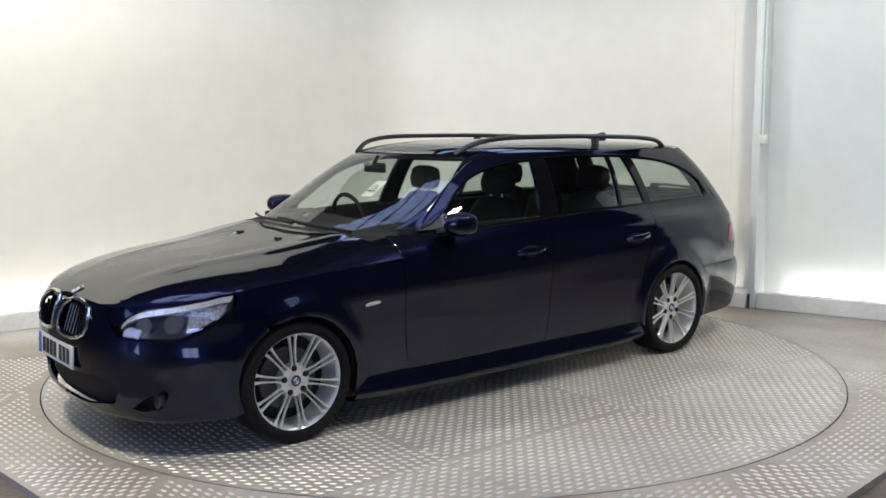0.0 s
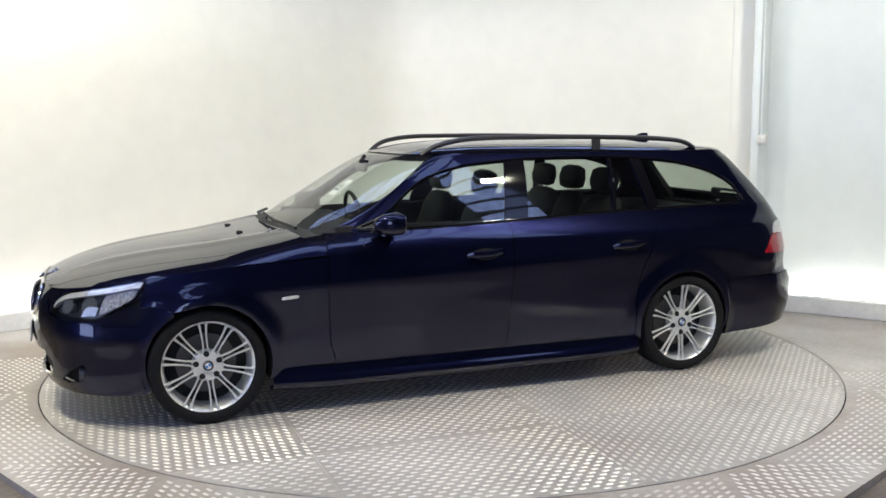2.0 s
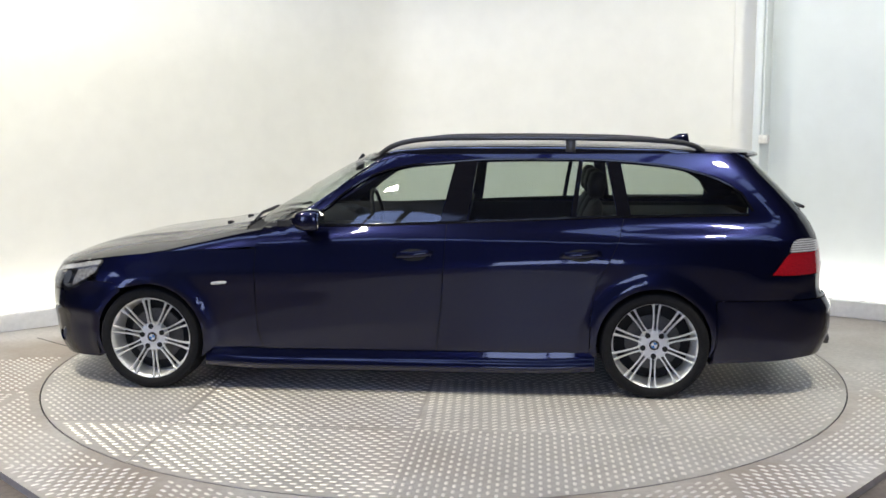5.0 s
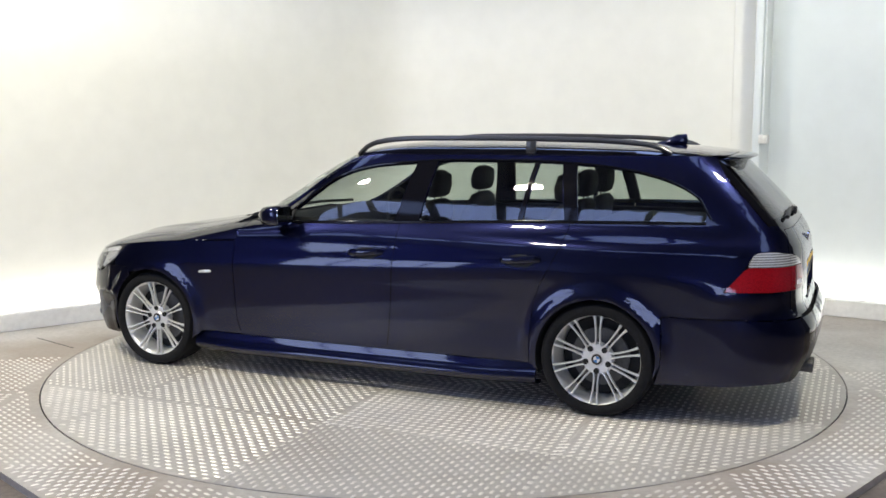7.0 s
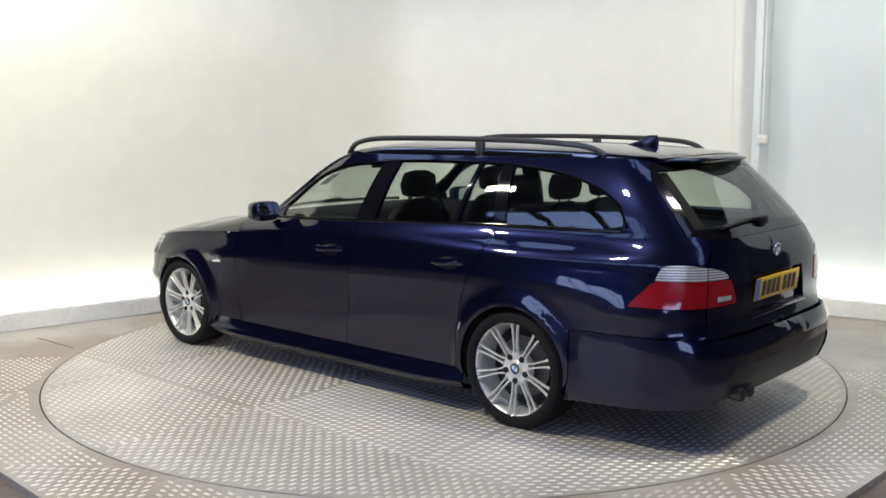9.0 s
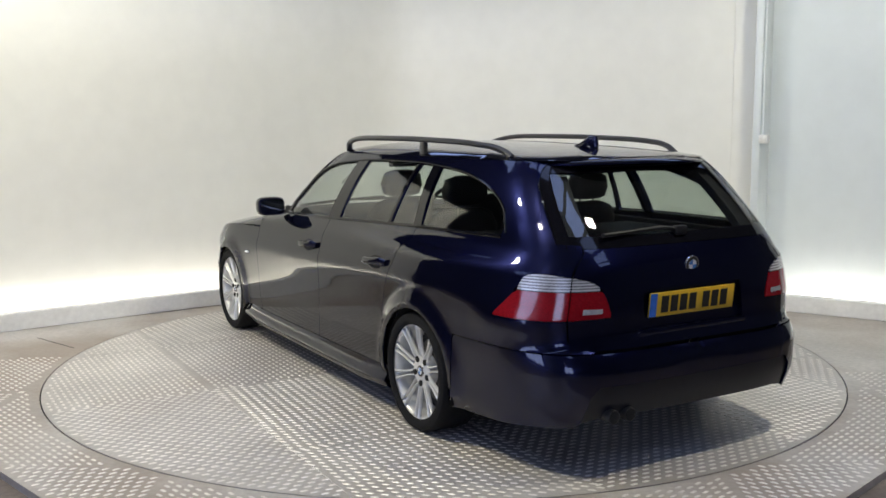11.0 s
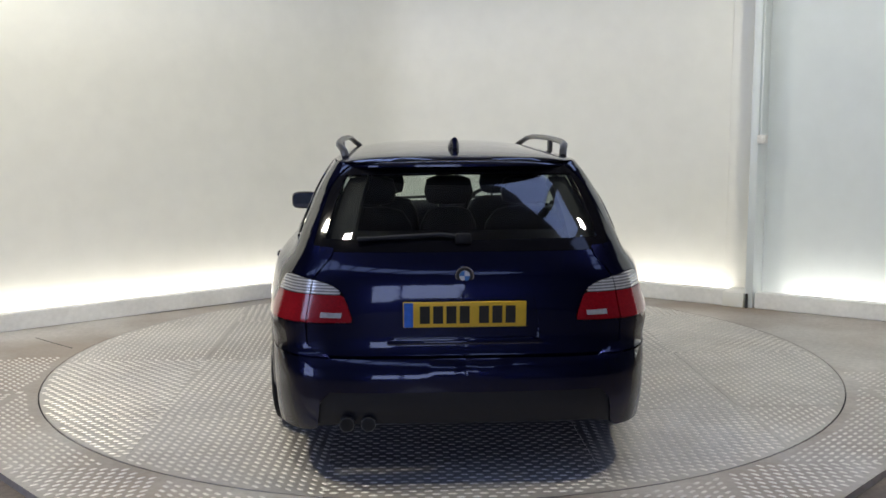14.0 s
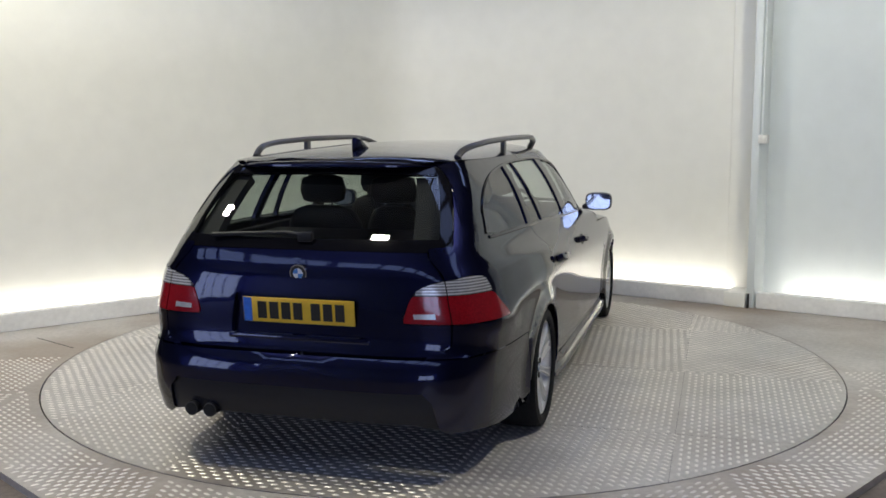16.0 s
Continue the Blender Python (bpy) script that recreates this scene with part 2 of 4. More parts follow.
def ringed(name, outer, inner, z, mat, thick):
    """A flat plate with a hole, by marching round both loops by angle."""
    n = len(inner)
    outer_pts = []
    for x, y in inner:
        d = Vector((x, y)).normalized()
        best = 1e9
        for i in range(len(outer)):
            (ax, ay), (bx, by) = outer[i], outer[(i + 1) % len(outer)]
            ex, ey = bx - ax, by - ay
            q = d.x * ey - d.y * ex
            if abs(q) < 1e-9:
                continue
            t = (ax * ey - ay * ex) / q
            s = (ax * d.y - ay * d.x) / q
            if t > 0 and -1e-6 <= s <= 1 + 1e-6:
                best = min(best, t)
        outer_pts.append((d.x * best, d.y * best))
    v = [(x, y, z) for x, y in inner] + [(x, y, z) for x, y in outer_pts] + [(x, y, z - thick) for x, y in inner] + [(x, y, z - thick) for x, y in outer_pts]
    f = []
    for i in range(n):
        j = (i + 1) % n
        f += [(i, i + n, j + n, j), (i + n, i + 3 * n, j + 3 * n, j + n), (i, j, j + 2 * n, i + 2 * n)]
    return obj(name, v, f, mat)


platform = tagged(ringed("platform", OUT, hole, 0.0, M_DECK, 0.08), "pale grey steel tread plate platform around the disc", "platform", kind="structure")


# fine dark lines on the floor by the kerbs; the first one is a joint
for a, b in (((-2.95, 0.62), (-2.56, 0.29)), ((-2.40, 1.50), (-1.70, 2.02))):
    a, b = Vector((*a, 0)), Vector((*b, 0))
    d = (b - a).normalized()
    bm = bmesh.new()
    box(bm, (0, -.004, 0.0), ((b - a).length, .004, .0012), Matrix.Translation(a) @ Matrix.Rotation(math.atan2(d.y, d.x), 4, "Z"))
    part("floor_line", bm, M_SEAM, platform, "thin dark line on the floor", smooth=False)


def studs(name, inside, mat, parent, z, pitch=0.066, row=0.0365, long=0.021, wide=0.0105, high=0.0028, sheets=()):
    """Raised lozenges on rectangular sheets; each sheet has its own direction. sheets: (x0, y0, x1, y1, degrees)."""
    rows_v, rows_f, n = [], [], 0
    ang = np.radians([0, 50, 130, 180, 230, 310])
    base = np.stack([np.cos(ang) * long, np.sin(ang) * wide, 0 * ang], 1)
    top = base * np.array([0.55, 0.5, 0]) + np.array([0, 0, high])
    shape = np.concatenate([base, top])
    faces = [(i, (i + 1) % 6, (i + 1) % 6 + 6, i + 6) for i in range(6)] + [tuple(range(6, 12))]
    faces = np.array([f + (f[-1],) * (6 - len(f)) for f in faces], dtype=object)
    for x0, y0, x1, y1, deg in sheets:
        c, s = math.cos(radians(deg)), math.sin(radians(deg))
        cx, cy = (x0 + x1) / 2, (y0 + y1) / 2
        R = math.hypot(x1 - x0, y1 - y0) / 2
        m = int(R / row) + 1
        for j in range(-m, m + 1):
            for i in range(-int(R / pitch) - 1, int(R / pitch) + 2):
                u, w = (i + 0.5 * (j % 2)) * pitch, j * row
                x, y = cx + c * u - s * w, cy + s * u + c * w
                if not (x0 + .003 < x < x1 - .003 and y0 + .003 < y < y1 - .003) or not inside(x, y):
                    continue
                a = radians(deg + 0)
                ca, sa = math.cos(a), math.sin(a)
                p = np.stack([x + shape[:, 0] * ca - shape[:, 1] * sa, y + shape[:, 0] * sa + shape[:, 1] * ca, z + shape[:, 2]], 1)
                rows_v.append(p)
                rows_f.append(n)
                n += 12
    v = np.concatenate(rows_v)
    fl = []
    for o in rows_f:
        for i in range(6):
            fl.append((o + i, o + (i + 1) % 6, o + (i + 1) % 6 + 6, o + i + 6))
        fl.append(tuple(range(o + 6, o + 12)))
    ob = obj(name, v, fl, mat, parent)
    return tagged(ob, "bright worn raised lozenges of tread plate", kind="stuff")


def on_platform(x, y):
    if math.hypot(x, y) < RD + 0.05:
        return False
    return y + 4.02 > abs(x) * 1.0 and y < -0.2 - 0.25 * math.sin(x * 3)


sheets = []
for i in range(-4, 4):
    for j in range(-4, 2):
        sheets.append((i * 1.22, j * 1.22 + .4, (i + 1) * 1.22, (j + 1) * 1.22 + .4, 45 if (i + j) % 2 else -45))
studs("tread_studs", on_platform, M_STUD, platform, 0.0, sheets=sheets)

# ---------- turntable ----------
turntable = tagged(new("turntable"), "round steel turntable of tread plates in a thin dark joint", "turntable")
n = 128
rim = ring(RD - 0.004, n)
v = [(x, y, -0.006) for x, y in rim] + [(x, y, -0.075) for x, y in rim]
obj("disc", v, [tuple(range(n)), tuple(range(2 * n - 1, n - 1, -1))] + [(i, i + n, (i + 1) % n + n, (i + 1) % n) for i in range(n)], M_SEAM, turntable)
v = [(x, y, -0.02) for x, y in ring(RD + 0.006, n)] + [(x, y, -0.02) for x, y in ring(RD - 0.006, n)]
obj("joint", v, [(i, (i + 1) % n, (i + 1) % n + n, i + n) for i in range(n)], M_SEAM, turntable, "dark open joint")
sheets = []
xs = [-2.5, -1.25, 0.0, 1.25, 2.5]
ys = [-2.5, -1.55, -0.6, 0.6, 1.55, 2.5]
DEG = (0, 90, 45, -45, 90, 0, 45, 0, 90)
for i in range(4):
    for j in range(5):
        sheets.append((xs[i], ys[j], xs[i + 1], ys[j + 1], DEG[(i * 5 + j * 2) % 9]))


def clip(poly, axis, limit, keep):
    """The part of a polygon where its axis lies on the keep side (1 above, -1 below) of limit."""
    res = []
    for p, q in zip(poly, poly[1:] + poly[:1]):
        a, b = (p[axis] - limit) * keep, (q[axis] - limit) * keep
        if a >= 0:
            res.append(p)
        if a * b < 0:
            t = a / (a - b)
            res.append((p[0] + (q[0] - p[0]) * t, p[1] + (q[1] - p[1]) * t))
    return res


for x0, y0, x1, y1, deg in sheets:
    poly = ring(RD - 0.004, n)
    for axis, limit, keep in ((0, x0 + .001, 1), (0, x1 - .001, -1), (1, y0 + .001, 1), (1, y1 - .001, -1)):
        poly = clip(poly, axis, limit, keep)
    if len(poly) > 2:
        k = len(poly)
        v = [(x, y, 0.001) for x, y in poly] + [(x, y, -0.005) for x, y in poly]
        obj("tread_plate", v, [tuple(range(k)), tuple(range(2 * k - 1, k - 1, -1))] + [(i, i + k, (i + 1) % k + k, (i + 1) % k) for i in range(k)], M_PLATE, turntable)
studs("tread_studs", lambda x, y: math.hypot(x, y) < RD - 0.03, M_STUD, turntable, 0.001, sheets=sheets)
# ---------- the hall behind and above the camera ----------
def panel(name, lo, hi, mat, label, cat, kind="structure"):
    bm = bmesh.new()
    box(bm, lo, hi)
    return tagged(part(name, bm, mat, smooth=False), label, cat, kind=kind)


panel("wall_south", (-11, -12.2, -0.03), (11, -12, 6.4), M_DARKHALL, "dark workshop wall behind the bay", "wall")
panel("wall_far_west", (-11.2, -12, -0.03), (-11, 11, 6.4), M_DARKHALL, "dark workshop wall beside the bay", "wall")
panel("wall_far_east", (11, -12, -0.03), (11.2, 11, 6.4), M_DARKHALL, "dark workshop wall beside the bay", "wall")
panel("wall_north", (-11, 11, -0.03), (11, 11.2, 6.4), M_DARKHALL, "dark workshop wall behind the bay", "wall")
panel("ceiling", (-11, -12, 6.3), (11, 11, 6.5), M_DARKHALL, "dark corrugated workshop roof", "ceiling")
# rows of rooflights that cross the whole hall at a slant, about seven metres apart: bluish panes between steel bars
for cx, cy, half, n, turn in ((1.38, -1.86, 0.64, 11, 55), (-3.54, -6.84, 0.64, 10, 55), (2.2, 6.6, 0.64, 8, 55)):
    roof = tagged(new("rooflight"), "row of bluish daylight rooflight panes between dark bars", "rooflight", "rooflights")
    roof.matrix_basis = pose(cx, cy, 6.2, 0, 0, turn)
    for i in range(n):
        y = (i - n / 2) * 1.35
        bm = bmesh.new()
        box(bm, (-half, y + .09, 0), (half, y + 1.26, .04))
        part("pane", bm, M_SKYLIGHT, roof, smooth=False)
    for i in range(n + 1):
        y = (i - n / 2) * 1.35
        bm = bmesh.new()
        box(bm, (-half - .1, y - .08, -.1), (half + .1, y + .08, .09))
        part("bar", bm, M_STEEL, roof, smooth=False)
# daylight doors and windows of the workshop, beside and behind the camera


def glazing(name, label, lo, hi, along, n):
    """Panes between bars over a rectangle in a wall; along is the axis on which they follow one another."""
    w = tagged(new(name), label, "window", kind="structure")
    step = (hi[along] - lo[along]) / n
    for i in range(n):
        a, b = list(lo), list(hi)
        a[along], b[along] = lo[along] + i * step + .05, lo[along] + (i + 1) * step - .05
        bm = bmesh.new()
        box(bm, a, b)
        part("pane", bm, M_DAYDOOR, w, smooth=False)
    for i in range(n + 1):
        a, b = list(lo), list(hi)
        a[along], b[along] = lo[along] + i * step - .045, lo[along] + i * step + .045
        a[2], b[2] = lo[2] - .05, hi[2] + .05
        bm = bmesh.new()
        box(bm, a, b)
        part("window_bar", bm, M_STEEL, w, smooth=False)


glazing("window_1", "tall glazed workshop door full of daylight", (-10.99, -11.4, 0.4), (-10.93, -7.0, 4.7), 1, 4)
glazing("window_2", "glazed workshop window full of daylight", (-1.4, -11.99, 0.8), (1.2, -11.93, 2.9), 0, 2)
for at, target in FLOODS:
    fl = tagged(new("flood_fixture"), "black ceiling flood light aimed at the bay", "flood light", "ceiling flood lights")
    fl.matrix_world = look(at, target)
    bm = bmesh.new()
    box(bm, (-.26, -.19, .03), (.26, .19, .12), None, .01)
    part("housing", bm, M_STEEL, fl)
    bm = bmesh.new()
    tube(bm, (0, 0, .1), Matrix(fl.matrix_world).inverted() @ Vector((at[0], at[1], 6.35)), .015, seg=8)
    part("hanger", bm, M_STEEL, fl)

# ---------- the car: surfaces ----------
# car space: x forward from the middle of the wheelbase, y to its left, z up from the ground
from mathutils.geometry import delaunay_2d_cdt


def curve(*pts):
    """A smooth curve through (x, y) points, without overshoot."""
    xs, ys = np.array([p[0] for p in pts], float), np.array([p[1] for p in pts], float)
    h, d = np.diff(xs), np.diff(ys) / np.diff(xs)
    m = np.zeros(len(xs))
    m[0], m[-1] = d[0], d[-1]
    for i in range(1, len(xs) - 1):
        if d[i - 1] * d[i] > 0:
            w1, w2 = 2 * h[i] + h[i - 1], h[i] + 2 * h[i - 1]
            m[i] = (w1 + w2) / (w1 / d[i - 1] + w2 / d[i])

    def f(x):
        x = min(max(float(x), xs[0]), xs[-1])
        i = min(int(np.searchsorted(xs, x, "right")) - 1, len(xs) - 2)
        t = (x - xs[i]) / h[i]
        return ((1 + 2 * t) * (1 - t) ** 2 * ys[i] + t * (1 - t) ** 2 * h[i] * m[i] + t * t * (3 - 2 * t) * ys[i + 1] - t * t * (1 - t) * h[i] * m[i + 1])
    return f


def plan_corner(p, q, length, width):
    """Arc-length tables of a superelliptic quarter: from the side (0) to the centre line (1)."""
    s = np.linspace(0, 1, 4001)
    th = s * np.pi / 2
    ux, uy = np.sin(th) ** (2 / p), np.cos(th) ** (2 / q)
    arc = np.concatenate([[0], np.cumsum(np.hypot(np.diff(ux) * length, np.diff(uy) * width))])
    return arc, ux, uy


HUB, WB, RT = 0.300, 1.443, 0.303
XA, XB = 1.2, -1.5
crease = curve((-3.0, .80), (-2.3, .825), (-2.0, .855), (-1.7, .89), (-1.08, .89), (-.42, .865), (.21, .84), (.83, .825), (1.28, .81), (1.72, .775), (2.0, .735), (2.4, .69), (3.0, .665))
wide = curve((.10, .83), (.17, .872), (.24, .893), (.33, .899), (.45, .903), (.60, .909), (.68, .915), (.725, .917), (.75, .9125), (.78, .9035), (.82, .893), (.86, .884), (.90, .871), (.97, .844), (1.05, .810))
nose = curve((.12, 2.165), (.18, 2.235), (.25, 2.265), (.35, 2.283), (.46, 2.293), (.53, 2.287), (.61, 2.272), (.67, 2.24), (.74, 2.165), (.8, 2.05))
tail = curve((.18, -2.42), (.26, -2.465), (.38, -2.503), (.50, -2.502), (.532, -2.492), (.550, -2.468), (.562, -2.446), (.62, -2.432), (.74, -2.428), (.90, -2.408), (.97, -2.375), (1.02, -2.33))
F_ARC, F_UX, F_UY = plan_corner(3.6, 2.5, 1.10, .9)
R_ARC, R_UX, R_UY = plan_corner(8.5, 4.2, 1.05, .9)
AF, AR = XA + F_ARC[-1], XB - R_ARC[-1]       # a at the centre of nose and tail


def side_width(a, z):
    zz = z - (crease(a) - .85)
    w = wide(zz)
    for wx in (WB, -WB):
        r = math.hypot(a - wx, z - HUB)
        w += 0.023 * math.exp(-((r - .34) / .047) ** 2) * min(1, max(0, (.78 - z) / .06))
    w += .026 * math.exp(-((z - .455) / .043) ** 2) * min(1, max(0, (a - 1.72) / .12)) * min(1, max(0, (2.4 - a) / .2))
    w += .012 * math.exp(-((z - .65) / .05) ** 2) * min(1, max(0, (-1.95 - a) / .15)) * min(1, max(0, (a + 2.45) / .15))
    return w


def lower(a, z):
    """The lower body: a runs along the side and round the corners to the centre of nose or tail; at the belt it runs into the greenhouse."""
    if a < .9 and z > .88:
        t = min((z - .88) / .10, 1)
        t = t * t * (3 - 2 * t)
        if a < XB:
            q = upper(GB - (XB - a) / (XB - AR) * (GB - GRC), z)
        else:
            q = upper_side(a, z)
        return tuple(np.array(below(a, z)) * (1 - t) + np.array(q) * t)
    return below(a, z)


def below(a, z):
    w = side_width(a, z) * (1 - TAIL_K * min(1.3, max(0, (-1.2 - a) / .9)) ** 2)
    if a > XA:
        s = a - XA
        return (XA + (nose(z) - XA) * np.interp(s, F_ARC, F_UX), w * np.interp(s, F_ARC, F_UY), z)
    if a < XB:
        s = XB - a
        return (XB + (tail(z) - XB) * np.interp(s, R_ARC, R_UX), w * np.interp(s, R_ARC, R_UY), z)
    return (a, w, z)


def a_front(y):
    return XA + float(np.interp(-y / .9, -F_UY, F_ARC))


def a_rear(y):
    return XB - float(np.interp(-y / .9, -R_UY, R_ARC))


# greenhouse
GA, GB = -0.3, -1.5
TAIL_K = .062
screen = curve((.90, 1.00), (.96, .93), (1.02, .84), (1.12, .665), (1.23, .485), (1.33, .29), (1.365, .20), (1.40, .08))
backlight = curve((.95, -2.38), (1.0, -2.345), (1.1, -2.26), (1.2, -2.165), (1.3, -2.065), (1.36, -1.99), (1.4, -1.9))
house = curve((.90, .853), (.95, .838), (1.0, .820), (1.1, .779), (1.2, .729), (1.3, .664), (1.36, .614), (1.40, .57))
G_ARC, G_UX, G_UY = plan_corner(4.0, 2.8, 1.05, .8)
H_ARC, H_UX, H_UY = plan_corner(8.0, 4.8, .75, .75)
ROOF_Z = 1.352
TAPER = .052


def taper(x):
    return 1 - TAPER * (max(0, -.2 - max(x, GRC_X)) / 1.3) ** 2


GRC_X = -2.2


def upper(a, z):
    """The greenhouse: a is x along the side; past GA and GB it is an arc round to the middle of a screen."""
    w = house(z) * taper(a)
    if a > GA:
        s = a - GA
        return (GA + (screen(z) - GA) * np.interp(s, G_ARC, G_UX), w * np.interp(s, G_ARC, G_UY), z)
    if a < GB:
        s = GB - a
        return (GB + (backlight(z) - GB) * np.interp(s, H_ARC, H_UX), w * np.interp(s, H_ARC, H_UY), z)
    return (a, w, z)


def upper_side(x, z):
    """The same surface by x and z, for what lies on its sides."""
    w = house(z) * taper(x)
    if x > GA:
        u = min((x - GA) / (screen(z) - GA), .9995)
        return (x, w * (1 - u ** 4.0) ** (1 / 2.8), z)
    if x < GB:
        u = min((GB - x) / (GB - backlight(z)), .9995)
        return (x, w * (1 - u ** 8.0) ** (1 / 4.8), z)
    return (x, w, z)


GFC, GRC = GA + G_ARC[-1], GB - H_ARC[-1]


def ag(y):
    return GA + float(np.interp(-y / .8, -G_UY, G_ARC))


def ah(y):
    return GB - float(np.interp(-y / .75, -H_UY, H_ARC))


bonnet_mid = curve((.75, .957), (.95, .942), (1.05, .927), (1.19, .906), (1.37, .883), (1.54, .864), (1.71, .842), (1.88, .812), (2.03, .771), (2.13, .734), (2.21, .695), (2.26, .667))
_edge = [lower(a, crease(a)) for a in np.linspace(.6, AF, 300)]
_ex, _ey, _ez = [np.array(q) for q in zip(*_edge)]


def bonnet(x, y):
    """Top of bonnet and wings, from the crease of one side to that of the other."""
    xe = min(x, _ex[-1] - .0005)
    yc, zc = np.interp(xe, _ex, _ey), np.interp(xe, _ex, _ez)
    u = min(abs(y) / max(yc, 1e-3), 1.0)
    zm = max(bonnet_mid(x), zc + .002)
    k = min(1, max(0, (1.35 - x) / .5))
    f = (1 - u ** (2.3 + 3.2 * k)) ** (.72 - .22 * k)
    # two soft ridges that run to the grille
    ridge = .007 * math.exp(-((abs(y) - (.33 + .17 * (1.9 - x) / 1.0)) / .05) ** 2) * min(1, max(0, (2.15 - x) / .3))
    return (x, y, zc + (zm - zc) * f + ridge)


def roof_fn(x, y):
    """The roof, from the greenhouse's top edge."""
    z0 = ROOF_Z
    fx, rx = screen(z0), backlight(z0) - .03
    if x > GA:
        w = house(z0) * (1 - min((x - GA) / (fx - GA), 1) ** 4.0) ** (1 / 2.8)
    elif x < GB:
        w = house(z0) * taper(x) * (1 - min((GB - x) / (GB - rx), 1) ** 8.0) ** (1 / 4.8)
    else:
        w = house(z0) * taper(x)
    u = min(abs(y) / max(w, 1e-3), 1)
    f = (1 - u ** 2.4) ** .62
    mid = curve((-2.1, .004), (-1.98, .022), (-1.8, .043), (-1.4, .064), (-.8, .076), (-.3, .075), (.0, .055), (.12, .030), (.21, .0))
    return (x, y, z0 + mid(x) * f)


# ---------- patches of those surfaces ----------
def dense(loop, step):
    out = []
    for (ax, ay), (bx, by) in zip(loop, loop[1:] + loop[:1]):
        k = max(1, int(math.hypot(bx - ax, by - ay) / step + .5))
        out += [(ax + (bx - ax) * i / k, ay + (by - ay) * i / k) for i in range(k)]
    return out


def inside(px, py, loop):
    l = np.array(loop)
    x0, y0, x1, y1 = l[:, 0], l[:, 1], np.roll(l[:, 0], -1), np.roll(l[:, 1], -1)
    hit = ((y0 > py) != (y1 > py)) & (px < (x1 - x0) * (py - y0) / np.where(y1 == y0, 1e-12, y1 - y0) + x0)
    return hit.sum() % 2 == 1


def clear_of(px, py, loop, d):
    l = np.array(loop)
    return ((l[:, 0] - px) ** 2 + (l[:, 1] - py) ** 2).min() > d * d


def patch(fn, outer, holes=(), step=.035, depth=.014, lift=0.0, sides=(1,), flange=True):
    """Vertices and faces of a sheet over a flat outline, mapped by fn, with its edge turned inwards by depth."""
    loops = [dense(list(outer), step)] + [dense(list(h), step) for h in holes]
    pts, edges = [], []
    for l in loops:
        o = len(pts)
        pts += l
        edges += [(o + i, o + (i + 1) % len(l)) for i in range(len(l))]
    nb = len(pts)
    ox, oy = np.array(loops[0])[:, 0], np.array(loops[0])[:, 1]
    for gx in np.arange(ox.min() + step * .5, ox.max(), step):
        for gy in np.arange(oy.min() + step * .5, oy.max(), step):
            if inside(gx, gy, loops[0]) and not any(inside(gx, gy, h) for h in loops[1:]) and all(clear_of(gx, gy, l, step * .45) for l in loops):
                pts.append((gx, gy))
    co, _, fa, *_ = delaunay_2d_cdt([Vector(p) for p in pts], edges, [], 1, 1e-7)
    e = 1e-3
    P, N = [], []
    for c in co:
        p = np.array(fn(c.x, c.y))
        du = np.array(fn(c.x + e, c.y)) - np.array(fn(c.x - e, c.y))
        dv = np.array(fn(c.x, c.y + e)) - np.array(fn(c.x, c.y - e))
        nn = np.cross(du, dv)
        ln = np.linalg.norm(nn)
        nn = nn / ln if ln > 1e-12 else np.array([0, 0, 1.0])
        P.append(p), N.append(nn)
    P, N = np.array(P), np.array(N)
    out = P - np.array([-.1, 0, .55])
    out[:, 0] *= .35
    if (N * out).sum() < 0:
        N = -N
    P = P + N * lift
    faces = []
    for f in fa:
        mx, my = sum(co[i].x for i in f) / len(f), sum(co[i].y for i in f) / len(f)
        if inside(mx, my, loops[0]) and not any(inside(mx, my, h) for h in loops[1:]):
            faces.append(list(f))
    for f in faces:
        if np.dot(np.cross(P[f[1]] - P[f[0]], P[f[2]] - P[f[0]]), N[f[0]]) < 0:
            f.reverse()
    V, F = [], []
    count = {}
    for f in faces:
        for i in range(len(f)):
            count[(f[i], f[(i + 1) % len(f)])] = 1
    rim_e = [k for k in count if (k[1], k[0]) not in count]
    for sg in sides:
        o = len(V)
        S = np.array([1, sg, 1])
        V += list(P * S)
        F += [tuple(o + i for i in (f if sg > 0 else f[::-1])) for f in faces]
        if flange:
            rv = sorted({i for k in rim_e for i in k})
            at = {i: len(V) + 2 * j for j, i in enumerate(rv)}
            for i in rv:
                V += [P[i] * S, (P[i] - N[i] * depth) * S]
            for i, j in rim_e:
                q = (at[j], at[i], at[i] + 1, at[j] + 1)
                F.append(q if sg > 0 else q[::-1])
    return V, F


def sheet(name, mat, parent, *patches, label=""):
    V, F = [], []
    for v, f in patches:
        o = len(V)
        V += v
        F += [tuple(o + i for i in q) for q in f]
    return obj(name, V, F, mat, parent, label, smooth=True)


def shift(fn, d):
    """A surface d metres inside fn."""
    def g(u, w, e=1e-3):
        p = np.array(fn(u, w))
        nn = np.cross(np.array(fn(u + e, w)) - np.array(fn(u - e, w)), np.array(fn(u, w + e)) - np.array(fn(u, w - e)))
        ln = np.linalg.norm(nn)
        nn = nn / ln if ln > 1e-12 else nn
        o = p - np.array([-.1, 0, .55])
        o[0] *= .35
        if np.dot(nn, o) < 0:
            nn = -nn
        return tuple(p - nn * d)
    return g


